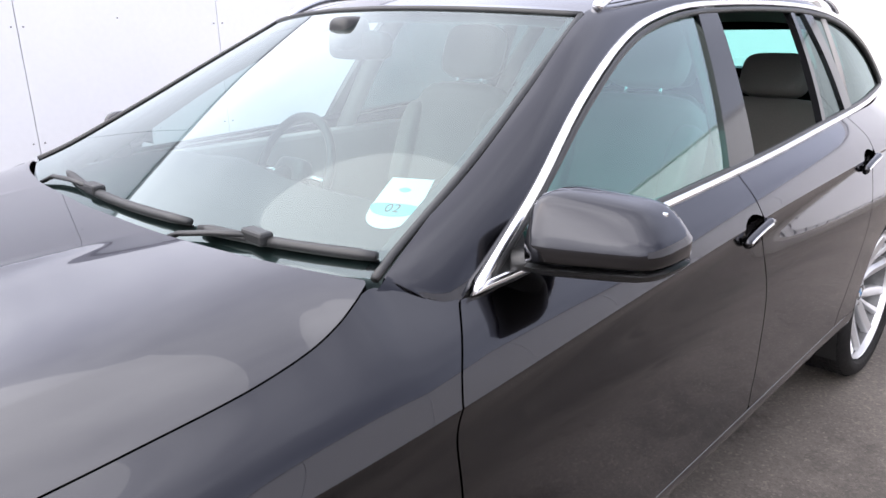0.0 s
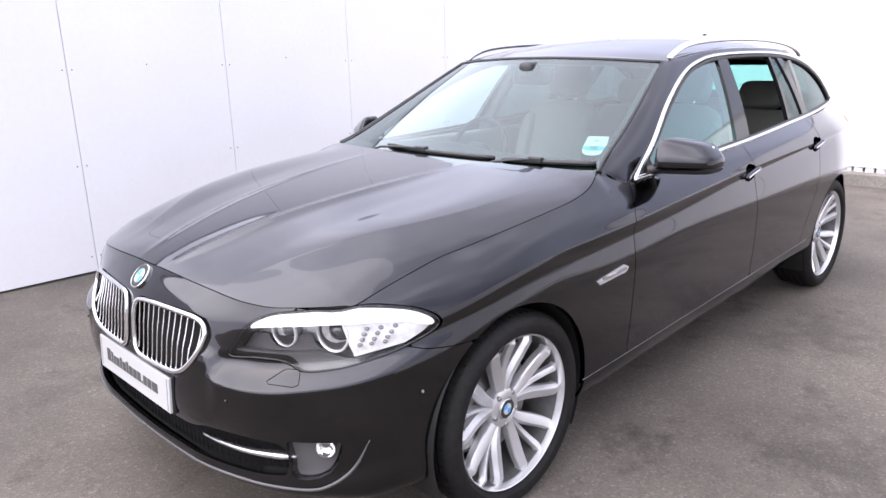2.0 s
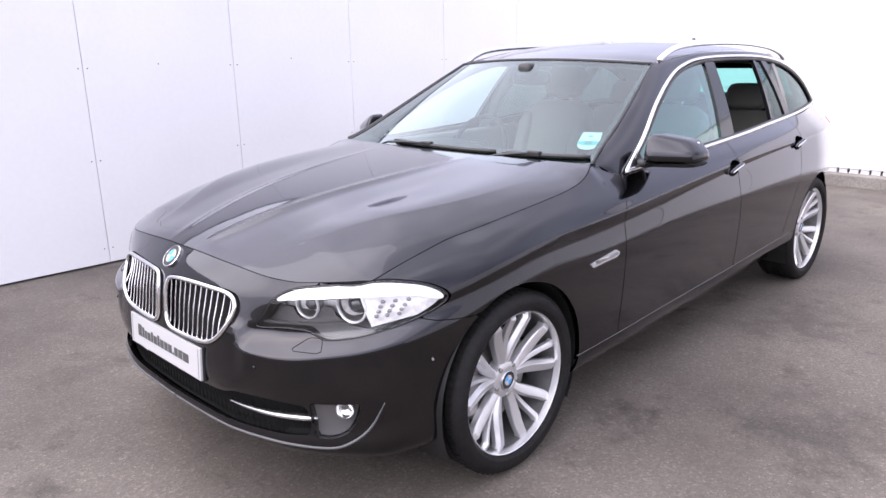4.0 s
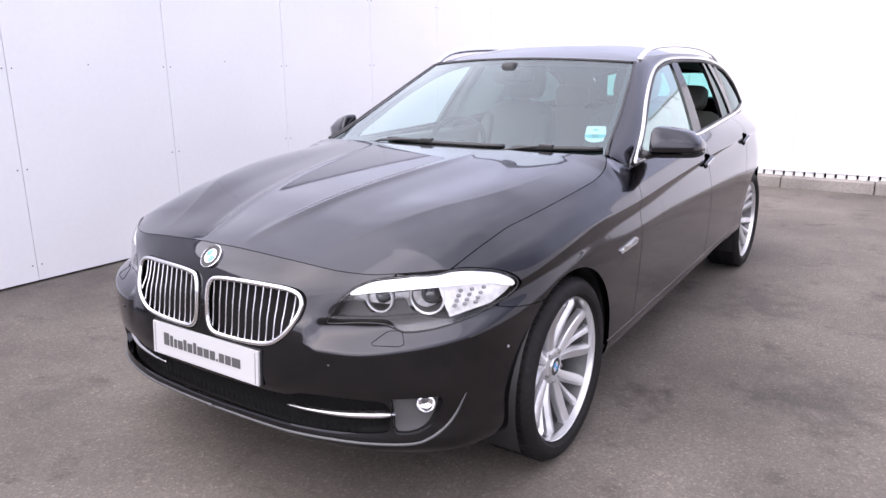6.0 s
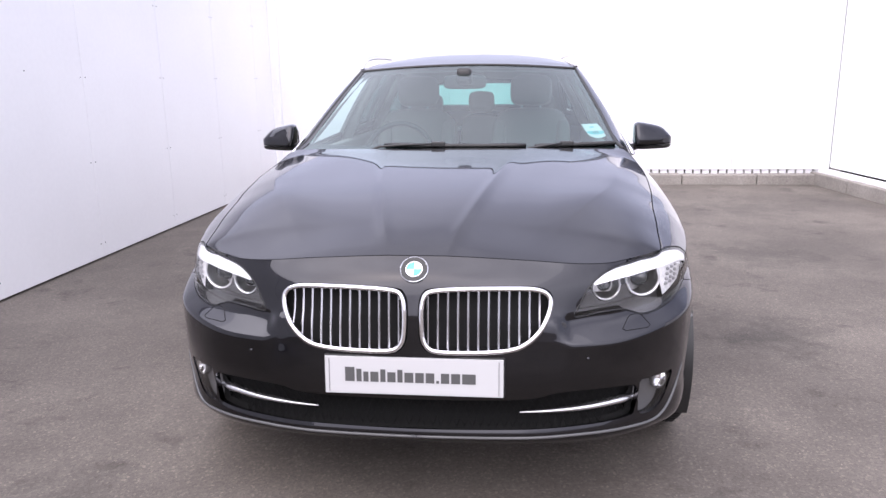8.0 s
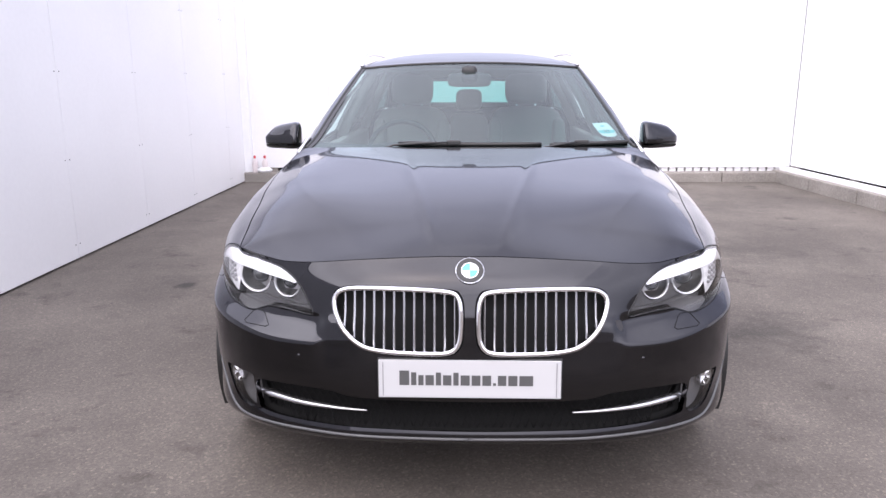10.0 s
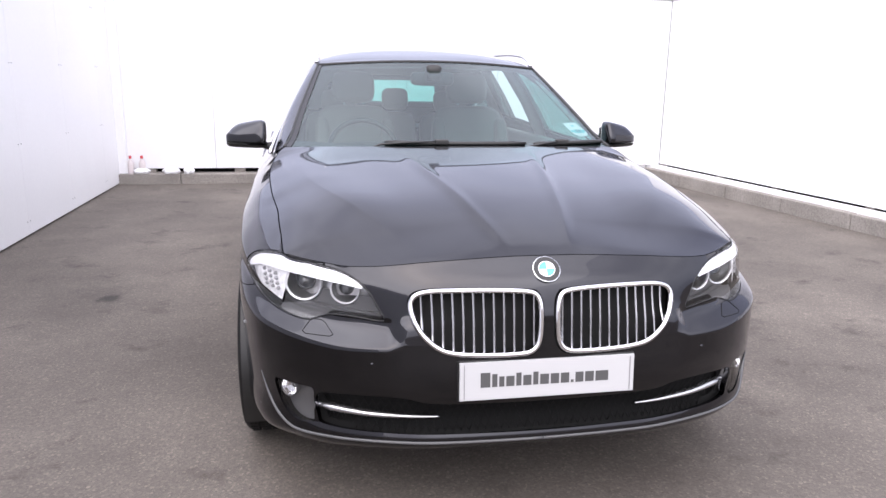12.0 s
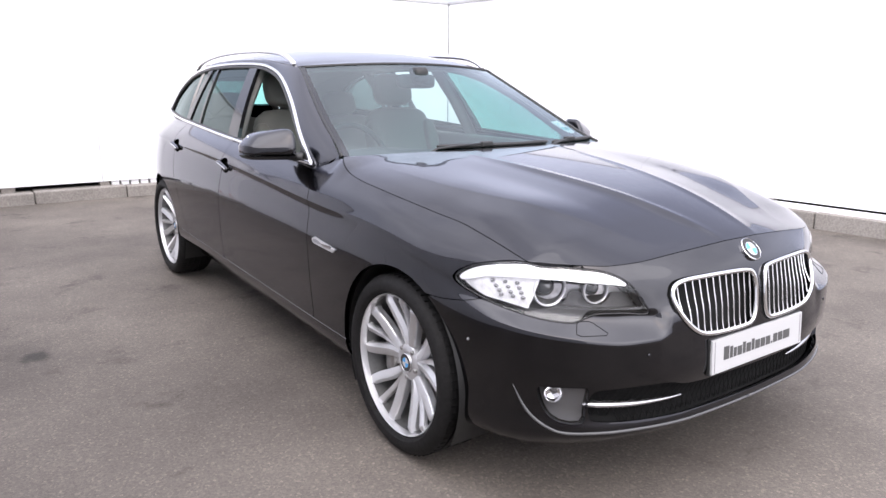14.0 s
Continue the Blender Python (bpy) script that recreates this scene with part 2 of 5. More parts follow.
def join(bm, bm2):
    if bm is None:
        return bm2
    me = bpy.data.meshes.new("scratch")
    bm2.to_mesh(me)
    bm2.free()
    bm.from_mesh(me)
    bpy.data.meshes.remove(me)
    return bm


def tube(points, radius, n=8, closed=False, bm=None, flat=1.0, cap=True):
    """A round bar along the points; flat squeezes it along the second normal; radius may be a list."""
    p = np.asarray(points, float)
    m = len(p)
    bm2 = bmesh.new()
    rings = []
    rad = np.broadcast_to(np.asarray(radius, float), (m,))
    up0 = np.array([0, 0, 1.0])
    for i in range(m):
        t = (p[(i + 1) % m] - p[i - 1]) if closed else (p[min(i + 1, m - 1)] - p[max(i - 1, 0)])
        t = t / max(np.linalg.norm(t), 1e-9)
        up = up0 if abs(t[2]) < 0.95 else np.array([1.0, 0, 0])
        a = np.cross(t, up) if not (closed and i) else a - t * (a @ t)
        a /= np.linalg.norm(a)
        b = np.cross(a, t)
        rings.append([bm2.verts.new(p[i] + rad[i] * (np.cos(q) * a + flat * np.sin(q) * b)) for q in np.linspace(0, 2 * np.pi, n, endpoint=False)])
    for i in range(m if closed else m - 1):
        r, s = rings[i], rings[(i + 1) % m]
        for k in range(n):
            bm2.faces.new((r[k], r[(k + 1) % n], s[(k + 1) % n], s[k]))
    if cap and not closed:
        bm2.faces.new(rings[0][::-1])
        bm2.faces.new(rings[-1])
    for f in bm2.faces:
        f.smooth = True
    return join(bm, bm2)


def lathe(profile, n=64, axis="x", bm=None, close=False):
    """A turned form; profile: pairs of radius and height along the axis."""
    bm2 = bmesh.new()
    rings = []
    for r, h in profile:
        ring = []
        for a in np.linspace(0, 2 * np.pi, n, endpoint=False):
            c, s = r * np.cos(a), r * np.sin(a)
            ring.append(bm2.verts.new({"x": (h, c, s), "y": (c, h, s), "z": (c, s, h)}[axis]))
        rings.append(ring)
    for r, s in zip(rings, rings[1:] + ([rings[0]] if close else [])):
        for k in range(n):
            bm2.faces.new((r[k], r[(k + 1) % n], s[(k + 1) % n], s[k]))
    bmesh.ops.recalc_face_normals(bm2, faces=bm2.faces[:])
    smooth(bm2, 30)
    return join(bm, bm2)


def plate_of(poly, depth, m, bm=None, bevel=0.0):
    """A flat outline in the plane x, z, as thick as depth along y, set by the pose m."""
    bm2 = bmesh.new()
    front = [bm2.verts.new((x, 0, z)) for x, z in poly]
    f = bm2.faces.new(front)
    r = bmesh.ops.extrude_face_region(bm2, geom=[f])
    bmesh.ops.translate(bm2, verts=[v for v in r["geom"] if isinstance(v, bmesh.types.BMVert)], vec=(0, depth, 0))
    bmesh.ops.recalc_face_normals(bm2, faces=bm2.faces[:])
    if bevel:
        bmesh.ops.bevel(bm2, geom=[e for e in bm2.edges if e.calc_face_angle(0) > 0.5], offset=bevel, segments=2, profile=0.5, affect="EDGES")
    bm2.transform(m)
    return join(bm, bm2)

# ---- the yard: asphalt, white panel walls, kerbs ----
def asphalt():
    m = bpy.data.materials.new("worn_asphalt")
    m.use_nodes = True
    n, l = m.node_tree.nodes, m.node_tree.links
    b = n["Principled BSDF"]
    c = n.new("ShaderNodeTexCoord")
    def tex(scale, detail=5, rough=0.6):
        t = n.new("ShaderNodeTexNoise")
        t.inputs["Scale"].default_value, t.inputs["Detail"].default_value, t.inputs["Roughness"].default_value = scale, detail, rough
        l.new(c.outputs["Object"], t.inputs["Vector"])
        return t.outputs["Fac"]
    def ramp(sock, stops):
        r = n.new("ShaderNodeValToRGB")
        e = r.color_ramp.elements
        while len(e) < len(stops):
            e.new(0.5)
        for k, (p, v) in zip(e, stops):
            k.position, k.color = p, (v[0], v[1], v[2], 1)
        l.new(sock, r.inputs["Fac"])
        return r.outputs["Color"]
    def mul(a, b2):
        x = n.new("ShaderNodeMixRGB")
        x.blend_type = "MULTIPLY"
        x.inputs[0].default_value = 1
        l.new(a, x.inputs[1])
        l.new(b2, x.inputs[2])
        return x.outputs[0]
    grey = ramp(tex(230, 4, 0.75), [(0.25, (0.076, 0.067, 0.059)), (0.75, (0.157, 0.139, 0.124))])
    broad = ramp(tex(0.9, 4), [(0.34, (0.68, 0.655, 0.64)), (0.66, (1.20, 1.18, 1.15))])
    spots = ramp(tex(2.4, 6, 0.7), [(0.30, (0.42, 0.40, 0.39)), (0.43, (1, 1, 1))])
    vor = n.new("ShaderNodeTexVoronoi")
    vor.inputs["Scale"].default_value = 120
    l.new(c.outputs["Object"], vor.inputs["Vector"])
    chips = ramp(vor.outputs["Color"], [(0.0, (0.72, 0.72, 0.72)), (0.75, (1.07, 1.06, 1.05)), (1.0, (1.65, 1.62, 1.57))])
    ground = mul(mul(mul(grey, broad), spots), chips)
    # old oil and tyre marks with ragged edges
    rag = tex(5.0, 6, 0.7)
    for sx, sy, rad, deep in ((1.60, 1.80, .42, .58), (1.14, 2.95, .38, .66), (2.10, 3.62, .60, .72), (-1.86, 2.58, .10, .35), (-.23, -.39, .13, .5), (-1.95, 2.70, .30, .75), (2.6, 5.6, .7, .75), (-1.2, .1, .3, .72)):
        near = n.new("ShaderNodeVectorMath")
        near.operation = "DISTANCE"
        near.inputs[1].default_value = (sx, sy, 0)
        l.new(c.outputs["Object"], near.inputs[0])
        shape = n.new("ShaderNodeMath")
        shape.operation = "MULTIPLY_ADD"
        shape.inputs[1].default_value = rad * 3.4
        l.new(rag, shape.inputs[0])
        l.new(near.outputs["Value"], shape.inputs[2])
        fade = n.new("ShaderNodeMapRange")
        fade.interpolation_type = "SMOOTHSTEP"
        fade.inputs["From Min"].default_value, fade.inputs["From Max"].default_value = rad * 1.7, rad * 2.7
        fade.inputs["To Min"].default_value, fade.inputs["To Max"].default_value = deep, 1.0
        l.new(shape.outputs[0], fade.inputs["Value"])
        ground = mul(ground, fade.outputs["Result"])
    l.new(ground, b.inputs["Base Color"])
    b.inputs["Roughness"].default_value = 0.82
    bp = n.new("ShaderNodeBump")
    bp.inputs["Strength"].default_value, bp.inputs["Distance"].default_value = 0.22, 0.005
    l.new(vor.outputs["Distance"], bp.inputs["Height"])
    l.new(bp.outputs["Normal"], b.inputs["Normal"])
    return m


ASPHALT = asphalt()
PANEL = material("white_painted_panel", (0.80, 0.80, 0.815), 0.42, 0, 0.4, 0, 0.012, 30.0, 0.02, 0.03, 0.8)
SEAM = material("dark_seam_sealant", (0.10, 0.10, 0.10), 0.8)
CONCRETE = material("kerb_concrete", (0.25, 0.23, 0.21), 0.9, 0, 0.3, 0, 0.2, 60.0, 0.4, 0.2, 2.0)
POST = material("galvanised_post", (0.75, 0.75, 0.76), 0.5, 0.2, 0.4, 0, 0.05, 20.0)
ROOFING = material("grey_corrugated_sheet", (0.42, 0.42, 0.43), 0.5, 0.3, 0.4, 0, 0.1, 15.0)

bm = bmesh.new()
g = [bm.verts.new((x, y, 0)) for x, y in ((-400, -400), (400, -400), (400, 400), (-400, 400))]
bm.faces.new(g)
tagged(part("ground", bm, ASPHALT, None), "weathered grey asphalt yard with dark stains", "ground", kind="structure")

WALL_TOP = 2.37


def panel_wall(name, a, b, z0, seams, label, height=WALL_TOP):
    """A wall from a to b, clad in white panels whose joints lie at the distances named; the inside is to the left of a to b."""
    a, b = Vector((*a, 0)), Vector((*b, 0))
    run = (b - a).length
    d = (b - a) / run
    m = Matrix(((d.x, -d.y, 0, a.x), (d.y, d.x, 0, a.y), (0, 0, 1, 0), (0, 0, 0, 1)))
    wall = part(name, box(0, run, -0.10, -0.02, z0, height, m=m), SEAM, None)
    tagged(wall, label, "wall", kind="structure")
    cuts = [0.0] + list(seams) + [run]
    for s, e in zip(cuts, cuts[1:]):
        part("panel", box(s + 0.002, e - 0.002, -0.0195, 0.012, z0, height, 0.003, m=m), PANEL, wall)
    return wall, m, run


WA0, WA1 = (-2.93, -6.0), (-2.95, 7.52)
WB1 = (4.18, 7.54)
WC1 = (4.86, 0.3)
WEST_SEAMS = (6.83, 5.63, 4.45, 3.24, 2.06, .92, -.27, -1.47, -2.67, -3.87, -5.07)
left_wall, left_m, left_run = panel_wall("wall_west", WA1, WA0, 0.015, [7.52 - y for y in WEST_SEAMS], "white panelled wall standing on the asphalt")
back_wall, back_m, back_run = panel_wall("wall_north", WB1, WA1, 0.175, [4.18 - x for x in (2.98, 1.79, .59, -.61, -1.81)], "white panelled wall above a concrete kerb")
right_wall, right_m, right_run = panel_wall("wall_east", WC1, WB1, 0.20, [1.28, 2.45, 3.62, 4.80, 5.98], "white panelled wall above a concrete kerb")


def kerb(name, m, run, wide, high, label, ledge=0.0, fluted=False):
    """Concrete kerb units along the foot of a wall, with a dark gap under the panels."""
    k = thing(name, label, "kerb", kind="structure")
    pos, rnd = 0.0, random.Random(len(name))
    while pos < run - 0.1:
        ln = min(0.915, run - pos)
        part("kerb_stone", box(pos + 0.004, pos + ln - 0.004, -0.12, wide + rnd.uniform(-0.004, 0.004), -0.05, high + rnd.uniform(-0.005, 0.005), 0.012, m=m), CONCRETE, k)
        pos += ln
    if ledge:
        part("white_ledge", box(0.0, run - .05, .012, ledge, high - .01, high + .030, 0.006, m=m), PANEL, k, "white painted ledge on the kerb")
    # added black strip that paints the shade in the gap under the panels
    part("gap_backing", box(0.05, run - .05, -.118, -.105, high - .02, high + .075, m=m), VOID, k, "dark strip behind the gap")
    pos = 0.1
    while fluted and pos < 4.7:
        part("packing_block", box(pos, pos + .082, -.06, -.010, high - .01, high + .05, m=m), PANEL, k)
        pos += .105
    while pos < run - 0.3:
        part("packing_block", box(pos, pos + rnd.uniform(.06, .16), -.085, -.004, high - .01, high + .05, m=m), CONCRETE, k)
        pos += rnd.uniform(.7, 1.5)
    return k


kerb("kerb_north", back_m, back_run, .15, .125, "weathered concrete kerb under the white wall", fluted=True)
kerb("kerb_east", right_m, right_run, .24, .15, "weathered concrete kerb with a white ledge", .17)

# capping along the wall tops
for nm, m, run in (("capping_north", back_m, back_run), ("capping_east", right_m, right_run), ("capping_west", left_m, left_run)):
    tagged(part(nm, box(0, run, -.13, .03, WALL_TOP, WALL_TOP + .035, .006, m=m), ROOFING, None), "grey metal capping along the wall top", "capping", kind="structure")
tagged(part("trim_corner", box(4.168, 4.180, 7.515, 7.530, .13, WALL_TOP), SEAM, None), "dark joint where two white walls meet", "trim", kind="structure")
# corner post with bolts
post = tagged(part("corner_post", box(-3.0, -2.84, 7.42, 7.52, .1, WALL_TOP, .004), PANEL, None), "white corner post with bolt heads", "post", kind="structure")
for z in (.55, .95, 1.35, 1.75, 2.1):
    part("bolt", box(-2.875, -2.860, 7.41, 7.43, z, z + .015, .003), POST, post)

# screw heads on the near wall
for y in WEST_SEAMS[:7]:
    for z in (.12, .75, 1.38, 2.0):
        for dx in (-.03, .03):
            part("screw", box(7.52 - y + dx - .004, 7.52 - y + dx + .004, .010, .0145, z - .004, z + .004, m=left_m), SEAM, left_wall)
for y, z in ((1.45, 1.40), (2.6, 1.42), (.15, 1.36)):
    part("screw", box(7.52 - y - .004, 7.52 - y + .004, .010, .0145, z - .004, z + .004, m=left_m), SEAM, left_wall)

# litter on the kerb in the corner
RED = material("red_plastic_cap", (.55, .05, .06), .4)
FILM = material("crumpled_white_plastic", (.75, .75, .76), .5, 0, .5, 0, .1, 30.0)
CLEAR = material("cloudy_bottle_plastic", (.62, .56, .56), .35)
for x, y, r in ((-2.80, 7.41, .036), (-2.67, 7.42, .038)):
    b = thing("plastic_bottle", "cloudy plastic bottle with red cap on the kerb", "bottle", "bottles on the kerb", at=(x, y, .125))
    bm = lathe([(0, 0), (r, 0), (r, .12), (r * .8, .15), (r * .35, .175), (r * .35, .19), (0, .19)], 20, "z")
    o = part("bottle_body", bm, CLEAR, b)
    cap = lathe([(r * .42, .185), (r * .42, .215), (r * .3, .22), (0, .22)], 16, "z")
    part("bottle_cap", cap, RED, b)
for x, w in ((-2.68, .20), (-2.33, .22), (-2.13, .13)):
    bm = bmesh.new()
    bmesh.ops.create_icosphere(bm, subdivisions=3, radius=.5)
    for v in bm.verts:
        d = noise.noise(v.co * 3 + Vector((x * 7, 0, 0))) * .35
        v.co = Vector((v.co.x * w * (1 + d), v.co.y * .10 * (1 + d), max(v.co.z, -.25) * .10 * (1 + d)))
    bmesh.ops.translate(bm, verts=bm.verts[:], vec=(x, 7.40, .125 + .025))
    tagged(part("plastic_wrap", bm, FILM, None), "crumpled white plastic wrap lying on the kerb", "litter", "wrap on the kerb")

# ---- the car: master surfaces ----
# plan outline at the widest level, from the middle of the nose round to the middle of the tail
OUT_X = flow(range(-1, 20), [-.30, 0, .30, .55, .72, .83, .885, .912, .925, .928, .925, .925, .925, .920, .875, .805, .70, .52, .28, 0, -.28])
OUT_Y = flow(range(-1, 20), [.012, 0, .012, .07, .17, .31, .50, .72, 1.0, 1.4, 2.0, 2.7, 3.2, 3.70, 4.06, 4.33, 4.53, 4.67, 4.73, 4.745, 4.73])

# character lines from the underside to the top edge: height, and distance inwards of the outline
def rise(*p):
    """Values along the outline, level where it crosses the middle of the nose."""
    return pairs((-p[1][0], p[1][1]), *p)


LINES = [
    (rise((0, .235), (4, .215), (6, .22), (8, .235), (11, .27), (13, .25), (18, .25)), rise((0, .11), (4, .10), (6, .08), (8, .075), (13, .08), (18, .12))),
    (rise((0, .292), (3, .288), (4, .275), (6, .28), (8, .30), (11, .35), (13, .345), (18, .35)), rise((0, .022), (3, .012), (5, .015), (8, .022), (13, .02), (18, .03))),
    (rise((0, .36), (3, .37), (5, .40), (8, .42), (11, .46), (14, .45), (18, .45)), rise((0, .030), (3, .012), (5, .005), (8, .010), (14, .008), (18, .01))),
    (rise((0, .46), (3, .48), (5, .52), (8, .54), (12, .58), (18, .60)), rise((0, .004), (2, .0), (8, .003), (18, .0))),
    (rise((0, .60), (1.40, .597), (1.62, .588), (2, .588), (3, .606), (4, .626), (5, .648), (6.5, .68), (8, .70), (12, .76), (15, .77), (18, .77)), rise((0, .015), (1.40, .013), (1.62, .003), (2, .0), (4, .0), (5, .001), (8, .0), (12, .0), (15, .01), (18, .02))),
    (rise((0, .65), (1.40, .644), (1.62, .637), (2, .637), (3, .647), (4, .665), (5, .70), (6, .745), (7, .783), (8, .800), (9, .835), (10, .873), (11, .89), (12, .907), (14, .915), (18, .92)),
     rise((0, .02), (1.40, .023), (1.62, .046), (2, .053), (3, .058), (4, .046), (5, .024), (6, .012), (7, .013), (8, .017), (9, .018), (10, .022), (13, .024), (18, .025))),
    (rise((0, .69), (2, .672), (3, .682), (4, .71), (5, .748), (6, .795), (7, .830), (8, .844), (9, .879), (10, .917), (11, .934), (12, .950), (14, .96), (18, .96)),
     rise((0, .026), (1, .032), (2, .062), (3, .066), (4, .052), (5, .030), (6, .018), (7, .018), (8, .016), (10, .020), (13, .026), (18, .03))),
    (rise((0, .77), (2, .741), (3, .757), (4, .776), (5, .808), (6, .85), (7, .885), (8, .905), (9, .932), (10, .965), (11, .987), (12, 1.005), (14, 1.02), (18, 1.02)),
     rise((0, .05), (2, .072), (3, .075), (4, .064), (5, .064), (6, .066), (7, .058), (8, .048), (9, .048), (11, .055), (13, .075), (18, .06))),
    (rise((0, .832), (1, .827), (2, .79), (3, .795), (4, .814), (5, .848), (6, .890), (7, .926), (8, .958), (9, .985), (10, 1.013), (11, 1.04), (12, 1.06), (13, 1.075), (14, 1.085), (18, 1.085)),
     rise((0, .10), (1, .105), (2, .10), (3, .12), (4, .10), (5, .122), (6, .135), (7, .122), (8, .105), (9, .09), (10, .10), (11, .117), (12, .132), (13, .145), (14, .135), (16, .11), (18, .10))),
]
NL = len(LINES)
CREASE, SHELF = 6, 4


SHUT_X = pairs((.10, .62), (.28, .715), (.33, .74), (.45, .75), (.53, .758), (.63, .765), (.73, .778), (.83, .792), (.94, .802), (1.065, .811), (1.2, .815), (1.26, .812), (1.315, .806), (1.36, .798), (1.40, .785), (1.45, .76))
SHUT_Z = pairs((.10, .745), (.225, .773), (.28, .788), (.33, .804), (.45, .836), (.53, .856), (.63, .877), (.73, .890), (.83, .905), (.94, .919), (1.065, .935), (1.2, .951), (1.26, .96), (1.315, .971), (1.36, .986), (1.40, 1.002), (1.45, 1.02))
HOOD_C = pairs((.09, .826), (.16, .856), (.30, .900), (.5, .945), (.8, .988), (1.1, 1.017), (1.3, 1.031), (1.48, 1.040))
HOOD_FRONT = pairs((-.20, .112), (0, .105), (.20, .112), (.35, .127), (.45, .143), (.55, .178), (.62, .225), (.68, .275), (.73, .32), (.78, .36))
HOOD_REAR = pairs((0, 1.315), (.3, 1.33), (.5, 1.36), (.65, 1.40), (.80, 1.46))


RIDGE = pairs((.05, .080), (.1, .088), (.40, .150), (.90, .238), (1.3, .285), (1.48, .30))
SHOULDER = pairs((.05, .34), (.186, .374), (.33, .432), (.49, .523), (.669, .61), (.877, .67), (1.2, .70), (1.48, .71))


def ease(t):
    t = np.clip(t, 0, 1)
    return t * t * (3 - 2 * t)


def crest(t):
    """Falls from a sharp crest and runs out softly."""
    return 1 - (1 - np.clip(t, 0, 1)) ** 3


def bonnet_z(x, y):
    """Height of the bonnet, with a V of two crests and a shoulder line on each side."""
    xs, zs, zc = SHUT_X(y), SHUT_Z(y), HOOD_C(y)
    u = x / xs
    fore = ease((.60 - y) / .5)
    crown = zc + (zs - zc) * ((.26 + .64 * fore) * u ** 2 + (.74 - .64 * fore) * u ** 7)
    on = ease((y - .06) / .25) * ease((1.36 - y) / .6)
    d = x - RIDGE(y)
    crown = crown - on * (.0065 * crest(d / .085) + .008 * ease((d + .02) / .24)) * (1 - ease((u - .45) / .5))
    crown = crown + on * .0030 * np.exp(-(d / .022) ** 2)
    e = x - SHOULDER(y)
    side = ease((y - .06) / .55) * ease((1.30 - y) / .5)
    crown = crown + side * .0080 * np.where(e < 0, np.exp(-(e / .16) ** 2), 1 - crest(e / .14))
    return crown


def bonnet(u, v):
    """u: 0 at the middle to 1 at the shut line; v: the distance from the nose."""
    y = np.asarray(v, float)
    x = np.abs(np.asarray(u, float)) * SHUT_X(y)
    return np.stack([np.asarray(u, float) * SHUT_X(y), y, bonnet_z(x, y)], -1)


def shell(u, v):
    """The lower body: u runs round the outline (0 to 18), v up the character lines (0 to 8)."""
    u, v = np.clip(np.asarray(u, float), 0, 18), np.clip(np.asarray(v, float), 0, NL - 1)
    e = 0.02
    tx, ty = OUT_X(u + e) - OUT_X(u - e), OUT_Y(u + e) - OUT_Y(u - e)
    ty = np.where(u < 0.05, 0.0, np.where(u > 17.95, 0.0, ty))
    k = np.hypot(tx, ty)
    nx, ny = ty / k, -tx / k
    Z = np.array([f(u) for f, _ in LINES])
    D = np.array([g(u) for _, g in LINES])
    i = np.clip(v.astype(int), 0, NL - 2)
    t = v - i
    idx = np.arange(u.size).reshape(u.shape)
    def at(A, j):
        return A[j, idx]
    def blend(A):
        # a crease line keeps a break of slope
        lo, hi = np.maximum(i - 1, 0), np.minimum(i + 2, NL - 1)
        a, b, c, d = at(A, lo), at(A, i), at(A, i + 1), at(A, hi)
        a = np.where(lo == i, 2 * b - c, a)
        d = np.where(hi == i + 1, 2 * c - b, d)
        waist = np.clip((u - 5.6) / 1.6, 0, 1)
        a = np.where(i == CREASE, a + waist * (2 * b - c - a), a)
        d = np.where(i + 1 == CREASE, d + waist * (2 * c - b - d), d)
        # the shelf under the lamps ends in an edge that fades towards the wheel
        edge = np.clip((5.2 - u) / 1.6, 0, 1)
        a = np.where(i == SHELF, a + edge * (2 * b - c - a), a)
        d = np.where(i + 1 == SHELF, d + edge * (2 * c - b - d), d)
        return 0.5 * (2 * b + (c - a) * t + (2 * a - 5 * b + 4 * c - d) * t ** 2 + (3 * b - a - 3 * c + d) * t ** 3)
    X, Y = OUT_X(u) - nx * D, OUT_Y(u) - ny * D
    # the top edge meets the bonnet
    nose = np.clip((3.6 - u) / .8, 0, 1)
    on = np.clip((8.33 - u) / .28, 0, 1)
    x8, y8 = X[8].copy(), Y[8].copy()
    yn = HOOD_FRONT(x8) - .003
    xt, yt = nose * x8 + (1 - nose) * (SHUT_X(y8) + .003), nose * yn + (1 - nose) * y8
    zt = nose * bonnet_z(x8, yn) + (1 - nose) * SHUT_Z(y8)
    X[8], Y[8], Z[8] = x8 + on * (xt - x8), y8 + on * (yt - y8), Z[8] + on * (zt - Z[8])
    return np.stack([np.maximum(blend(X), 0), blend(Y), blend(Z)], -1)


BELT_X = pairs((1.3, .828), (1.59, .836), (2.0, .835), (2.7, .825), (3.2, .808), (3.65, .783), (4.0, .735), (4.2, .697), (4.4, .65), (4.7, .57))
BELT_Z = pairs((1.3, .955), (1.59, .972), (2.0, .985), (2.7, 1.013), (3.2, 1.04), (3.65, 1.06), (4.1, 1.08), (4.7, 1.09))


def flank(u, v):
    """The side of the glasshouse: u is y, v is the height."""
    y, z = np.asarray(u, float), np.asarray(v, float)
    dz = z - BELT_Z(y)
    return np.stack([BELT_X(y) - 0.40 * dz - 0.32 * dz ** 2, y, z], -1)


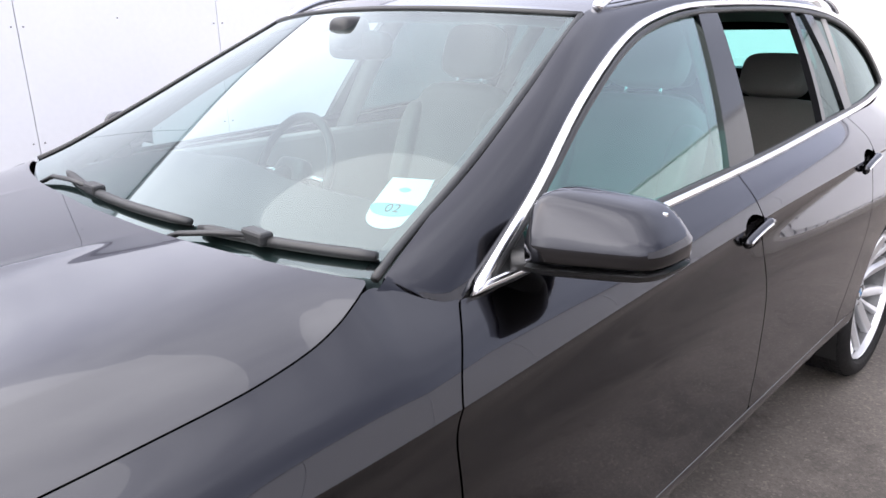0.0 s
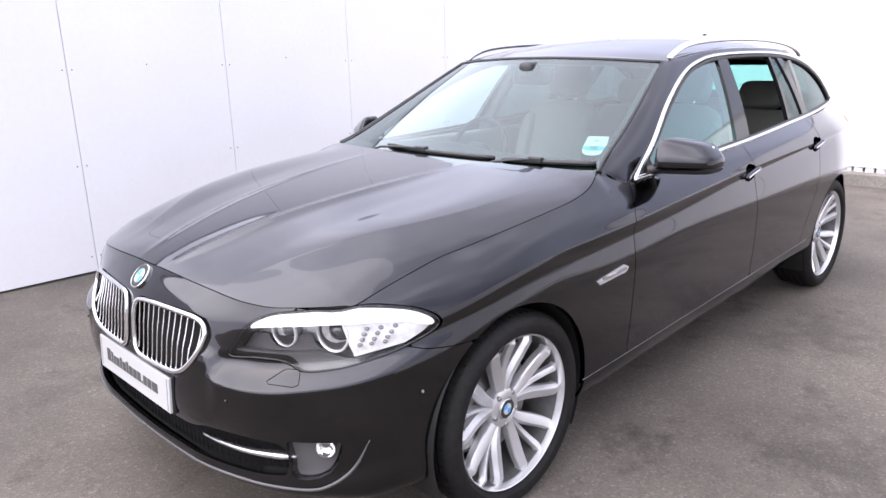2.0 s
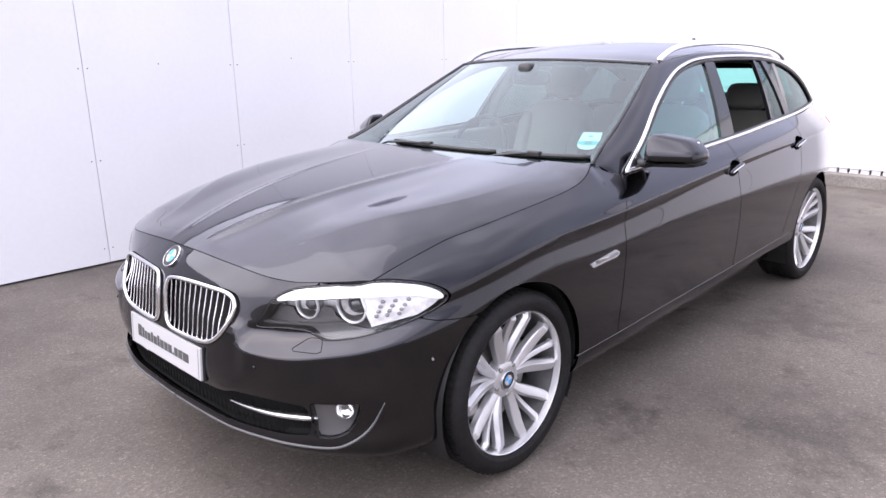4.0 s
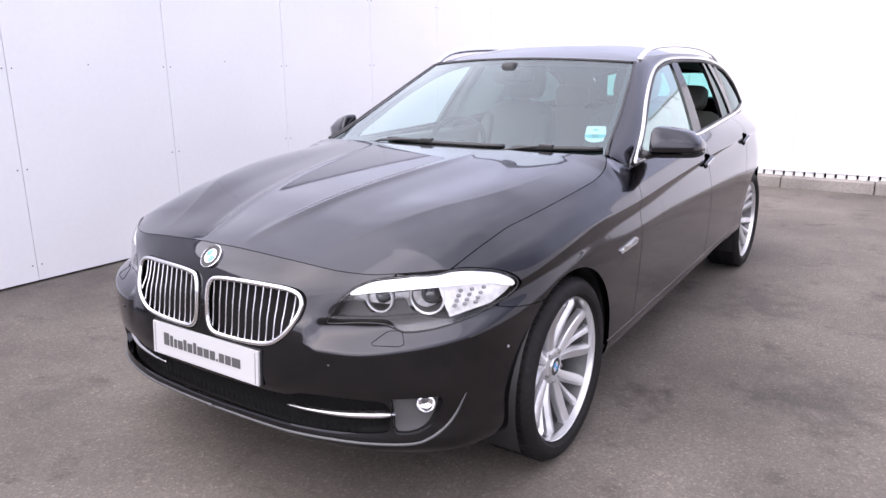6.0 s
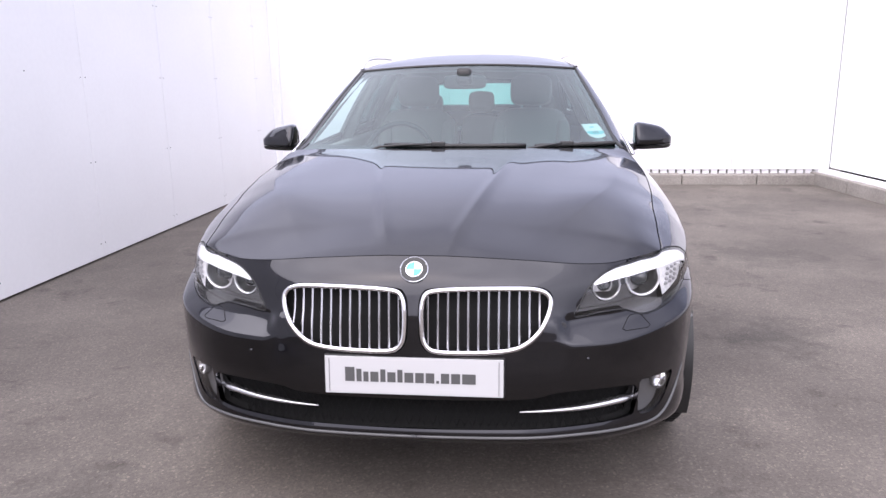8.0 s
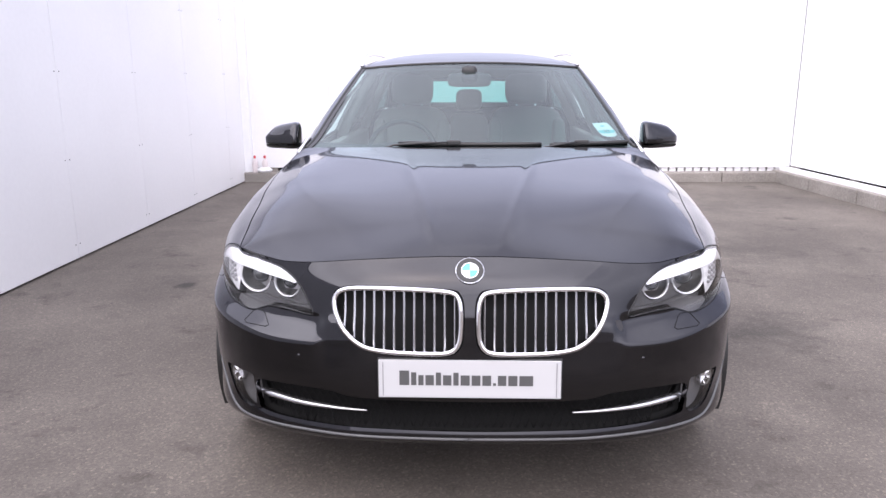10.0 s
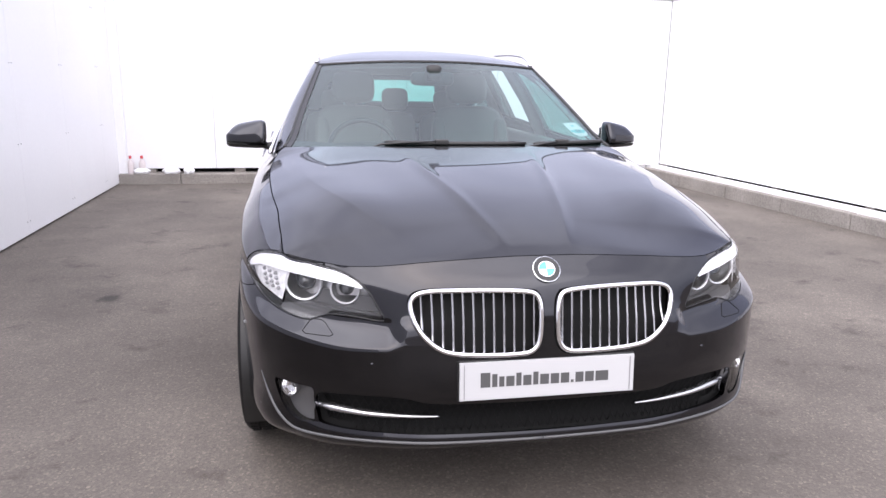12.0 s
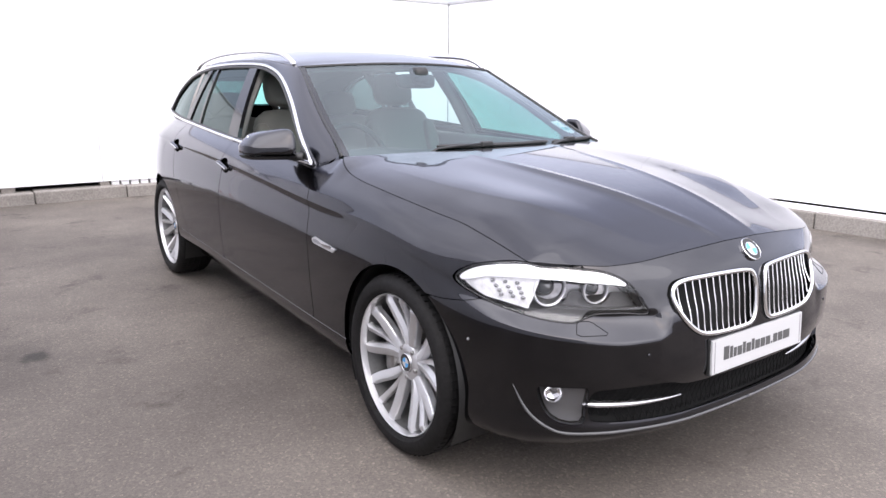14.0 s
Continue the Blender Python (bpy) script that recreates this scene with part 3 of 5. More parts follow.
# outline of the side windows, in y and z
DLO = rounded([(1.595, .977), (1.70, 1.035), (1.818, 1.10), (2.018, 1.219), (2.252, 1.325), (2.45, 1.378), (2.70, 1.404), (3.17, 1.407), (3.55, 1.388), (3.85, 1.335), (4.06, 1.25), (4.18, 1.15), (4.215, 1.105)], 8, False)
DLO_FOOT = np.array([(y, float(BELT_Z(y)) + .006) for y in np.linspace(4.18, 1.62, 30)])
WINDOWS = np.vstack([DLO, DLO_FOOT])

WS_EDGE = [(.770, 1.452, 1.020), (.745, 1.515, 1.042), (.702, 1.745, 1.152), (.652, 1.965, 1.268), (.598, 2.200, 1.385)]
ROOF_EDGE = [(.596, 2.32, 1.410), (.598, 2.5, 1.424), (.590, 2.8, 1.437), (.582, 3.2, 1.435), (.568, 3.6, 1.420), (.545, 3.9, 1.390), (.525, 4.15, 1.345), (.508, 4.40, 1.265)]


def screen(u, v):
    """The windscreen: u is -1 to 1 across, v is 0 at the foot and 1 at the top."""
    u, v = np.asarray(u, float), np.asarray(v, float)
    ex = flow([0, .12, .42, .74, 1], [.765, .745, .702, .648, .598])(v)
    ey = flow([0, .12, .42, .74, 1], [1.455, 1.515, 1.745, 1.985, 2.200])(v)
    ez = flow([0, .12, .42, .74, 1], [1.018, 1.042, 1.152, 1.276, 1.385])(v)
    bow = 1 - u ** 2
    return np.stack([u * ex, ey - bow * (0.155 - 0.035 * v), ez + bow * (-0.018 + 0.044 * v)], -1)


def strip(A, B, bulge):
    """A band between two curves of the same number of points: u along, v across."""
    A, B = np.asarray(A, float), np.asarray(B, float)
    def f(u, v):
        u, v = np.clip(np.asarray(u, float), 0, 1) * (len(A) - 1), np.asarray(v, float)
        i = np.clip(u.astype(int), 0, len(A) - 2)
        t = (u - i)[..., None]
        a, b = A[i] * (1 - t) + A[i + 1] * t, B[i] * (1 - t) + B[i + 1] * t
        along = (A[i + 1] - A[i]) + (B[i + 1] - B[i])
        n = np.cross(along, b - a)
        n = n / np.maximum(np.linalg.norm(n, axis=-1), 1e-9)[..., None]
        vv = v[..., None]
        return a * (1 - vv) + b * vv + n * bulge * 4 * vv * (1 - vv)
    return f


ROOF_X = flow([p[1] for p in WS_EDGE[-1:] + ROOF_EDGE], [p[0] for p in WS_EDGE[-1:] + ROOF_EDGE])
ROOF_Z = flow([p[1] for p in WS_EDGE[-1:] + ROOF_EDGE], [p[2] for p in WS_EDGE[-1:] + ROOF_EDGE])
ROOF_C = pairs((0, 1.412), (.08, 1.451), (.18, 1.483), (.35, 1.507), (.6, 1.509), (.75, 1.482), (.9, 1.424), (1, 1.345))


def roof(u, v):
    """u: 0 at the middle to 1 at the edge; v: 0 at the windscreen to 1 at the tail."""
    u, v = np.asarray(u, float), np.asarray(v, float)
    ye = 2.200 + v * (4.40 - 2.200)
    xe, ze = ROOF_X(ye), ROOF_Z(ye)
    y = ye - (1 - u ** 2) * (0.12 * (1 - v) - 0.10 * v)
    z = ROOF_C(v) + (ze - ROOF_C(v)) * (0.6 * u ** 2 + 0.4 * u ** 6)
    return np.stack([u * xe, y, z], -1)


def steps(a, b, n):
    return np.linspace(a, b, n + 1)


# ---- outlines of the panels ----
HUB_Y, HUB_R, HUB_Z = 0.83, 3.798, 0.341


def arch(y0, rad, zc=0.345):
    return lambda p: np.hypot(p[:, 1] - y0, (p[:, 2] - zc)) - rad


ARCH_F, ARCH_R = arch(HUB_Y - .012, 0.360, .350), arch(HUB_R, 0.358, .345)
KIDNEY = rounded([(.016, .640), (.016, .700), (.025, .735), (.052, .750), (.173, .754), (.290, .753), (.350, .749), (.385, .737), (.398, .713), (.394, .682), (.382, .650), (.361, .620), (.330, .592), (.288, .572), (.20, .563), (.080, .562), (.040, .571), (.021, .598)], 6)
HEADLIGHT = rounded([(.463, .655), (.481, .697), (.503, .735), (.534, .763), (.58, .783), (.64, .791), (.70, .798), (.76, .802), (.815, .786), (.850, .76), (.864, .735), (.855, .706), (.82, .675), (.765, .652), (.71, .641), (.668, .640), (.637, .650), (.605, .659), (.545, .660)], 5)
INTAKE = rounded([(-.652, .36), (-.654, .43), (-.60, .446), (-.42, .446), (-.28, .425), (.28, .425), (.42, .446), (.60, .446), (.654, .43), (.652, .36), (.62, .338), (.40, .328), (0, .322), (-.40, .328), (-.62, .338)], 5)
FOG = np.array([(.664, .350), (.664, .447), (.668, .451), (.772, .449), (.775, .444), (.768, .412), (.757, .378), (.742, .354), (.722, .341), (.70, .336), (.672, .338)])


def line_y(f):
    """Less than 0 in front of the line y = f(z)."""
    return lambda p: p[:, 1] - f(p[:, 2])


def line_z(f):
    return lambda p: p[:, 2] - f(p[:, 1])


JOINT_Z = pairs((0, .69), (.38, .69), (.48, .668), (.60, .657), (.80, .657))
JOINT = lambda p: np.where(p[:, 1] < .80, p[:, 2] - JOINT_Z(p[:, 1]), np.maximum(p[:, 1] - .80, p[:, 2] - .657))
DOOR_A = line_y(pairs((.2, 1.452), (.40, 1.458), (.6, 1.464), (.78, 1.472), (.88, 1.50), (.95, 1.555), (1.0, 1.60)))
DOOR_B = line_y(pairs((.2, 2.575), (.45, 2.58), (.65, 2.575), (.85, 2.555), (.95, 2.55), (1.05, 2.56)))
DOOR_C = line_y(pairs((.3, 3.20), (.45, 3.26), (.60, 3.34), (.70, 3.39), (.80, 3.42), (.95, 3.44), (1.1, 3.45)))
SILL = line_z(pairs((1.0, .335), (1.47, .345), (2.6, .375), (3.3, .40)))
GAP = 0.0022
in_head, in_kid, in_intake, in_fog = in_xz(HEADLIGHT), in_xz(KIDNEY), in_xz(INTAKE), in_xz(FOG)

car = thing("estate_car", "dark grey metallic estate car parked on asphalt, two windows open", "car", at=(0, 0, -.012))
US, VS = steps(0, 18, 420), steps(0, NL - 1, 80)
UF = steps(0, 7.5, 260)

front = lambda p: p[:, 1] - 0.80
bumper_cut = both(front, either(JOINT, lambda p: p[:, 1] - np.where(p[:, 0] < .622, .40, .0)), outside(ARCH_F), outside(in_head, .003), outside(in_kid, .001), outside(in_intake, .0), outside(in_fog, .002))
bumper = part("front_bumper", Surface().sheet(shell, UF, VS, bumper_cut, mirror=True, flange=.018), PAINT, car, "dark grey painted front bumper")


def sides(name, make, mat, label=""):
    s = make()
    a = part(name, s, mat, car, label)
    b = part(name, s.mirrored(), mat, car, label)
    return a, b


wing_cut = both(line_y(lambda z: 0 * z + 1.7), shrunk(DOOR_A, GAP), outside(JOINT, GAP * 1.2), outside(ARCH_F), outside(in_head, .003), lambda p: .30 - p[:, 0], lambda p: .624 - p[:, 0], outside(line_z(lambda y: 0 * y + .31)))
sides("front_wing", lambda: Surface().sheet(shell, steps(1.8, 10, 280), VS, wing_cut, flange=.018), PAINT)
CUP_F = rounded([(2.435, .880), (2.455, .912), (2.50, .926), (2.545, .915), (2.562, .890), (2.545, .860), (2.50, .848), (2.455, .855)], 5)
CUP_R = CUP_F + (.880, .036)
sides("front_door", lambda: Surface().sheet(shell, steps(7.5, 11, 110), VS, both(outside(DOOR_A, GAP), shrunk(DOOR_B, GAP), outside(SILL, GAP), outside(in_yz(CUP_F))), flange=.02), PAINT)
sides("rear_door", lambda: Surface().sheet(shell, steps(9, 13, 130), VS, both(outside(DOOR_B, GAP), shrunk(DOOR_C, GAP), outside(SILL, GAP), outside(ARCH_R, .03), outside(in_yz(CUP_R))), flange=.02), PAINT)
sides("sill", lambda: Surface().sheet(shell, steps(7, 12.5, 120), VS, both(shrunk(SILL, GAP), outside(ARCH_F, .0), outside(ARCH_R), outside(line_y(lambda z: 0 * z + 1.10)), line_y(lambda z: 0 * z + 3.6)), flange=.01), PAINT)
quarter_cut = both(outside(DOOR_C, GAP), outside(ARCH_R), either(outside(SILL), lambda p: 3.5 - p[:, 1]))
part("rear_quarter", Surface().sheet(shell, steps(10.5, 18, 240), VS, quarter_cut, mirror=True, flange=.018), PAINT, car)
hood_cut = lambda p: np.max([HOOD_FRONT(np.abs(p[:, 0])) - p[:, 1], p[:, 1] - HOOD_REAR(np.abs(p[:, 0])), np.abs(p[:, 0]) - SHUT_X(p[:, 1]) + .001], 0)
part("bonnet", Surface().sheet(bonnet, steps(-1, 1, 300), steps(.09, 1.48, 130), hood_cut, flange=.02), PAINT, car)

# frame of the glasshouse from the foot of the A-pillar over the roof edge to the tail
outer = flank(*np.array([(1.545, .960), (1.585, .973), (1.818, 1.10), (2.018, 1.219), (2.252, 1.325), (2.45, 1.378), (2.70, 1.404), (3.17, 1.407), (3.55, 1.388), (3.85, 1.335), (4.06, 1.25), (4.18, 1.15), (4.215, 1.105), (4.25, 1.075)]).T)
outer[0] -= (.022, 0, .006)
outer[1] -= (.010, 0, .0)
inner = [(.768, 1.470, 1.017), (.754, 1.528, 1.047), (.710, 1.70, 1.130), (.662, 1.925, 1.246), (.606, 2.170, 1.376), (.597, 2.34, 1.410), (.594, 2.68, 1.433), (.583, 3.17, 1.436), (.568, 3.6, 1.420), (.537, 4.0, 1.374), (.515, 4.28, 1.306), (.525, 4.45, 1.19), (.56, 4.52, 1.10), (.57, 4.53, 1.07)]
sides("side_frame", lambda: Surface().sheet(strip(rounded(outer, 12, False), rounded(inner, 12, False), .010), steps(0, 1, 200), steps(0, 1, 10), flange=.02), PAINT)
# gusset that carries the foot of the pillar down into the wing
foot = np.linspace(np.array(inner[0]) + (.004, .004, .003), np.array(outer[0]) + (.0, .004, .0), 8)
root = np.linspace((.778, 1.420, .988), np.array(outer[0]) + (-.006, -.030, -.034), 8)
sides("pillar_gusset", lambda: Surface().sheet(strip(root, foot, .004), steps(0, 1, 12), steps(0, 1, 8)), PAINT)
part("roof", Surface().sheet(roof, steps(0, 1, 30), steps(0, 1, 60), None, mirror=True, flange=.015), PAINT, car)
ws = part("windscreen", Surface().sheet(screen, steps(-1, 1, 40), steps(0, 1, 24)), SCREEN, car, "clear tinted windscreen")
ws.visible_shadow = False


# ---- the car: parts ----
GRIDS = {}


def solve(P, axes, target, box0, key):
    """Parameters at which the sheet P has the two coordinates wanted."""
    (u0, u1), (v0, v1) = box0
    if key not in GRIDS:
        gu, gv = np.meshgrid(np.linspace(u0, u1, 160), np.linspace(v0, v1, 80), indexing="ij")
        GRIDS[key] = gu.ravel(), gv.ravel(), P(gu.ravel(), gv.ravel())[:, axes]
    gu, gv, gp = GRIDS[key]
    q = np.atleast_2d(np.asarray(target, float))
    k = np.array([int(np.argmin(((gp - t) ** 2).sum(1))) for t in q])
    u, v, e = gu[k].copy(), gv[k].copy(), 1e-3
    for _ in range(6):
        p, pu, pv = P(u, v)[:, axes], P(u + e, v)[:, axes], P(u, v + e)[:, axes]
        a, b = (pu - p) / e, (pv - p) / e
        det = a[:, 0] * b[:, 1] - a[:, 1] * b[:, 0]
        det = np.where(np.abs(det) < 1e-9, 1e9, det)
        r = q - p
        u = np.clip(u + np.clip((r[:, 0] * b[:, 1] - r[:, 1] * b[:, 0]) / det, -.5, .5), u0, u1)
        v = np.clip(v + np.clip((a[:, 0] * r[:, 1] - a[:, 1] * r[:, 0]) / det, -.5, .5), v0, v1)
    n = np.cross(P(u + e, v) - P(u - e, v), P(u, v + e) - P(u, v - e))
    return P(u, v), n / np.maximum(np.linalg.norm(n, axis=1), 1e-9)[:, None]


def on_front(xz):
    xz = np.atleast_2d(np.asarray(xz, float))
    sign = np.where(xz[:, 0] < 0, -1.0, 1.0)
    p, n = solve(shell, [0, 2], np.abs(xz) * (1, 1), ((0, 7), (0, NL - 1)), "front")
    return p * np.stack([sign, sign * 0 + 1, sign * 0 + 1], -1), n * np.stack([sign, sign * 0 + 1, sign * 0 + 1], -1)


def on_side(yz):
    return solve(shell, [1, 2], yz, ((4, 14), (0, NL - 1)), "side")


def on_flank(yz):
    return solve(flank, [1, 2], yz, ((1.3, 4.6), (.95, 1.45)), "flank")


def flipped(bm):
    """The mirror image of a bmesh across the middle of the car."""
    o = bm.copy()
    for v in o.verts:
        v.co.x = -v.co.x
    bmesh.ops.reverse_faces(o, faces=o.faces[:])
    return o


def pair(name, bm, mat, label="", parent=None):
    o = flipped(bm)
    return part(name, bm, mat, parent or car, label), part(name, o, mat, parent or car, label)


# near-black inner shell that stands in for shade behind the gaps, the floor and the wheel houses
inner_cut = both(outside(ARCH_F, .004), outside(ARCH_R, .004), outside(in_head, -.01), outside(in_intake, -.01), outside(in_fog, -.01))
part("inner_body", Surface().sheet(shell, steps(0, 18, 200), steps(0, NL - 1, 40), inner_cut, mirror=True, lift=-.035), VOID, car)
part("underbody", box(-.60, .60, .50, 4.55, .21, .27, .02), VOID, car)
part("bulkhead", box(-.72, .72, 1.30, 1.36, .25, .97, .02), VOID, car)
for y0, rad in ((HUB_Y - .012, .363), (HUB_R, .361)):
    bm = bmesh.new()
    rings = [[bm.verts.new((x, y0 + rad * np.cos(a), .348 + rad * np.sin(a))) for a in np.linspace(-.5, np.pi + .5, 40)] for x in (.52, .72, .895 if y0 < 2 else .875)]
    for r, s in zip(rings, rings[1:]):
        for k in range(39):
            bm.faces.new((r[k], r[k + 1], s[k + 1], s[k]))
    bm.faces.new(rings[0])
    smooth(bm)
    pair("wheel_arch_liner", bm, TRIM)


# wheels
# alloy darkened: the shade inside the rim is put into the colour
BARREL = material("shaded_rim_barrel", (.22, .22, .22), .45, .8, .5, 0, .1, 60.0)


def wheel_at(side, y0, steer=0):
    """One alloy wheel with its tyre; built with its outer face towards +x."""
    hub = Vector((side * (.80 if y0 < 2 else .785), y0, HUB_Z))
    m = Matrix.Translation(hub) @ (pose(0, 0, 0, 0, 0, 180) if side < 0 else Matrix()) @ pose(0, 0, 0, 0, 0, steer)
    lip = lathe([(.2475, .068), (.2500, .084), (.2525, .0935), (.2560, .0965), (.2590, .091), (.2590, .078)], 96)
    w = part("wheel", lip, ALLOY, car, "silver multi-spoke alloy wheel")
    w.matrix_basis = m
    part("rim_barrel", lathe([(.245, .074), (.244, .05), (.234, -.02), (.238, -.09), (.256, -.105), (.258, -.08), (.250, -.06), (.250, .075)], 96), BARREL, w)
    t = [(.2575, .080), (.262, .100), (.272, .1095), (.290, .1135), (.304, .110), (.315, .102), (.3225, .092), (.3260, .082)]
    for c in (.055, .020, -.020, -.055):
        t += [(.3280, c + .006), (.3205, c + .005), (.3205, c - .005), (.3280, c - .006)]
    t += [(.3260, -.082), (.322, -.094), (.312, -.108), (.29, -.114), (.262, -.10), (.2575, -.08)]
    part("tyre", lathe(t, 128), RUBBER, w, "black low-profile tyre")
    # cross cuts in the shoulders of the tread
    cuts = bmesh.new()
    for k in range(72):
        a = 2 * np.pi * k / 72
        for x0, x1 in ((.064, .086), (-.086, -.064), (.030, .044), (-.044, -.030)):
            box(x0, x1, -.0016, .0016, .3170, .3287, bm=cuts, m=pose(0, 0, 0, np.degrees(a) + x0 * 60))
    tagged(part("tread_cuts", cuts, VOID, w), kind="stuff")
    # three spokes to a group, five groups; each has a bright flank and a steep one
    def spoke(a0, a1, widths, sink, thick, side):
        bm = bmesh.new()
        rings = []
        for k in range(11):
            s = k / 10
            r = .046 + s * (.2505 - .046)
            ang = radians(a0 + (a1 - a0) * ease(s * 1.15) ** .8)
            wd = float(widths(s))
            x = .044 + .046 * s ** 1.5 - sink * np.sin(np.pi * min(s * 1.08, 1)) - .012 * max(0, (s - .93) / .07)
            c, d = np.cos(ang), np.sin(ang)
            ring = []
            for off, dx in ((-.5, -thick), (-.5, -.016), (-.27, -.001), (-.22, .0), (.30, -.004), (.45, -.0075), (.5, -.012), (.5, -thick)):
                ring.append(bm.verts.new((x + dx, r * c - off * side * wd * d, r * d + off * side * wd * c)))
            rings.append(ring)
        for r, s in zip(rings, rings[1:]):
            for k in range(8):
                bm.faces.new((r[k], r[(k + 1) % 8], s[(k + 1) % 8], s[k]))
        bm.faces.new(rings[0])
        bm.faces.new(rings[-1])
        bmesh.ops.recalc_face_normals(bm, faces=bm.faces[:])
        return smooth(bm, 24)
    broad = pairs((0, .028), (.22, .038), (.5, .044), (1, .038))
    slim = pairs((0, .014), (.4, .022), (1, .029))
    for g in range(5):
        base = 18 + g * 72 + (20 if y0 > 2 else 0)
        part("spoke", spoke(base - 11, base - 20.5, broad, .0, .034, -1), ALLOY, w)
        part("spoke", spoke(base, base, slim, .010, .024, 1), ALLOY, w)
        part("spoke", spoke(base + 11, base + 20.5, broad, .0, .034, 1), ALLOY, w)
    hubm = lathe([(.0, .046), (.034, .046), (.037, .050), (.052, .050), (.064, .044), (.070, .03), (.070, .0), (0, .0)], 60)
    part("hub", hubm, ALLOY, w)
    for g in range(5):
        a = radians(54 + g * 72 + (20 if y0 > 2 else 0))
        part("wheel_bolt", _bolt(.056 * np.cos(a), .056 * np.sin(a)), DISC, w)
    badge(w, pose(.0505, 0, 0, 0, 0, 90), .0335)
    part("brake_disc", lathe([(.06, -.005), (.168, -.005), (.172, -.010), (.172, -.030), (.165, -.034), (.06, -.034)], 72), DISC, w, "grey steel brake disc")
    # near-black disc, the shade behind the spokes put into its colour
    part("brake_backing", lathe([(.0, -.045), (.225, -.045), (.230, -.05), (0, -.05)], 48), VOID, w)
    cal = box(-.045, .03, -.19, -.12, -.10, .10, .02)
    part("brake_calliper", cal, DISC, w)
    return w


def _bolt(y, z):
    bm = lathe([(0, .054), (.006, .054), (.0085, .051), (.0085, .03)], 10)
    bmesh.ops.translate(bm, verts=bm.verts[:], vec=(0, y, z))
    return bm


def disc(r, y, n=40, a0=0.0, a1=2 * np.pi, r0=0.0, dome=0.0):
    """A flat disc, ring or sector facing -y."""
    bm = bmesh.new()
    an = np.linspace(a0, a1, n + 1)
    rows = [[bm.verts.new((q * np.cos(a), y - dome * (1 - (q / r) ** 2), q * np.sin(a))) for a in an] for q in (max(r0, 1e-4), (max(r0, 1e-4) + r) / 2, r)]
    for p, s in zip(rows, rows[1:]):
        for k in range(n):
            bm.faces.new((p[k], p[k + 1], s[k + 1], s[k]))
    for f in bm.faces:
        f.smooth = True
    bmesh.ops.remove_doubles(bm, verts=bm.verts[:], dist=1e-5)
    return bm


def badge(parent, m, r):
    """A round badge of plain shapes, facing -y of m."""
    b = lathe([(0, .004), (r * .985, .004), (r, .001), (r, -.004), (r * .955, -.0052), (r * .93, -.004), (0, -.003)], 48, "y")
    b.transform(m)
    b = part("badge", b, BRIGHT, parent, "round blue and white badge with a black ring")
    bits = []
    for shape, mat in ((disc(r * .93, -.0046, r0=r * .60), INK), (disc(r * .60, -.0052, r0=r * .56), BRIGHT)):
        bits.append((shape, mat))
    for k in range(4):
        bits.append((disc(r * .56, -.0050, 12, k * np.pi / 2, (k + 1) * np.pi / 2), BLUE if k % 2 else WHITE))
    for shape, mat in bits:
        shape.transform(m)
        o = part("enamel", shape, mat, parent)
    return b


for side in (1, -1):
    for y0 in (HUB_Y, HUB_R):
        wheel_at(side, y0, 0)


# kidney grilles
SLAT = material("silver_slat", (.56, .56, .57), .24, .95)
def along(on, poly, lift):
    p, n = on(poly)
    return p + n * lift


def softened(c, rounds=6):
    far = c
    for _ in range(40):
        far = (np.roll(far, 1, 0) + far + np.roll(far, -1, 0)) / 3
    c = np.stack([c[:, 0], far[:, 1], c[:, 2]], -1)
    for _ in range(rounds):
        c = (np.roll(c, 1, 0) + 2 * c + np.roll(c, -1, 0)) / 4
    return c


for s in (1, -1):
    k = KIDNEY * (s, 1)
    inner_k = (KIDNEY - KIDNEY.mean(0)) * (.955, .925) + KIDNEY.mean(0)
    g = part("kidney_grille", tube(softened(along(on_front, inner_k * (s, 1), .006)), .0076, 10, True), BRIGHT, car, "chrome-framed kidney grille with upright slats")
    for i in range(12):
        x = .042 + i * .0290
        zs = [z for (x0, z0), (x1, z1) in zip(inner_k, np.roll(inner_k, -1, 0)) if (x0 - x) * (x1 - x) < 0 for z in [z0 + (z1 - z0) * (x - x0) / (x1 - x0)]]
        lo, hi = min(zs), max(zs)
        zz = np.linspace(lo, hi, 9)
        p, n = on_front(np.stack([np.full(9, s * x), zz], -1))
        bow = .022 * np.sin(np.linspace(.0, 1, 9) * np.pi) ** .6 - .002
        front_pts = p - n * bow[:, None] * .25
        bm = bmesh.new()
        rows = []
        for a in front_pts:
            rows.append([bm.verts.new(a + np.array(d)) for d in ((-.0027, .0004, 0), (0, -.0016, 0), (.0027, .0004, 0), (.0012, .0016, 0), (-.0012, .0016, 0))])
        for r0, r1 in zip(rows, rows[1:]):
            for q in range(5):
                bm.faces.new((r0[q], r0[(q + 1) % 5], r1[(q + 1) % 5], r1[q]))
        bmesh.ops.recalc_face_normals(bm, faces=bm.faces[:])
        part("slat", smooth(bm, 40), SLAT, g)
    # black sheet in place of the shaded depth behind the slats
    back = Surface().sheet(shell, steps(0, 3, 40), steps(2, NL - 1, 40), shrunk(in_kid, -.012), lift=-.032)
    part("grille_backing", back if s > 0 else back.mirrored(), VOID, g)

# badge on the nose
p, n = on_front([(0.0, .797)])
nose_tilt = np.degrees(np.arctan2(n[0][2], -n[0][1]))
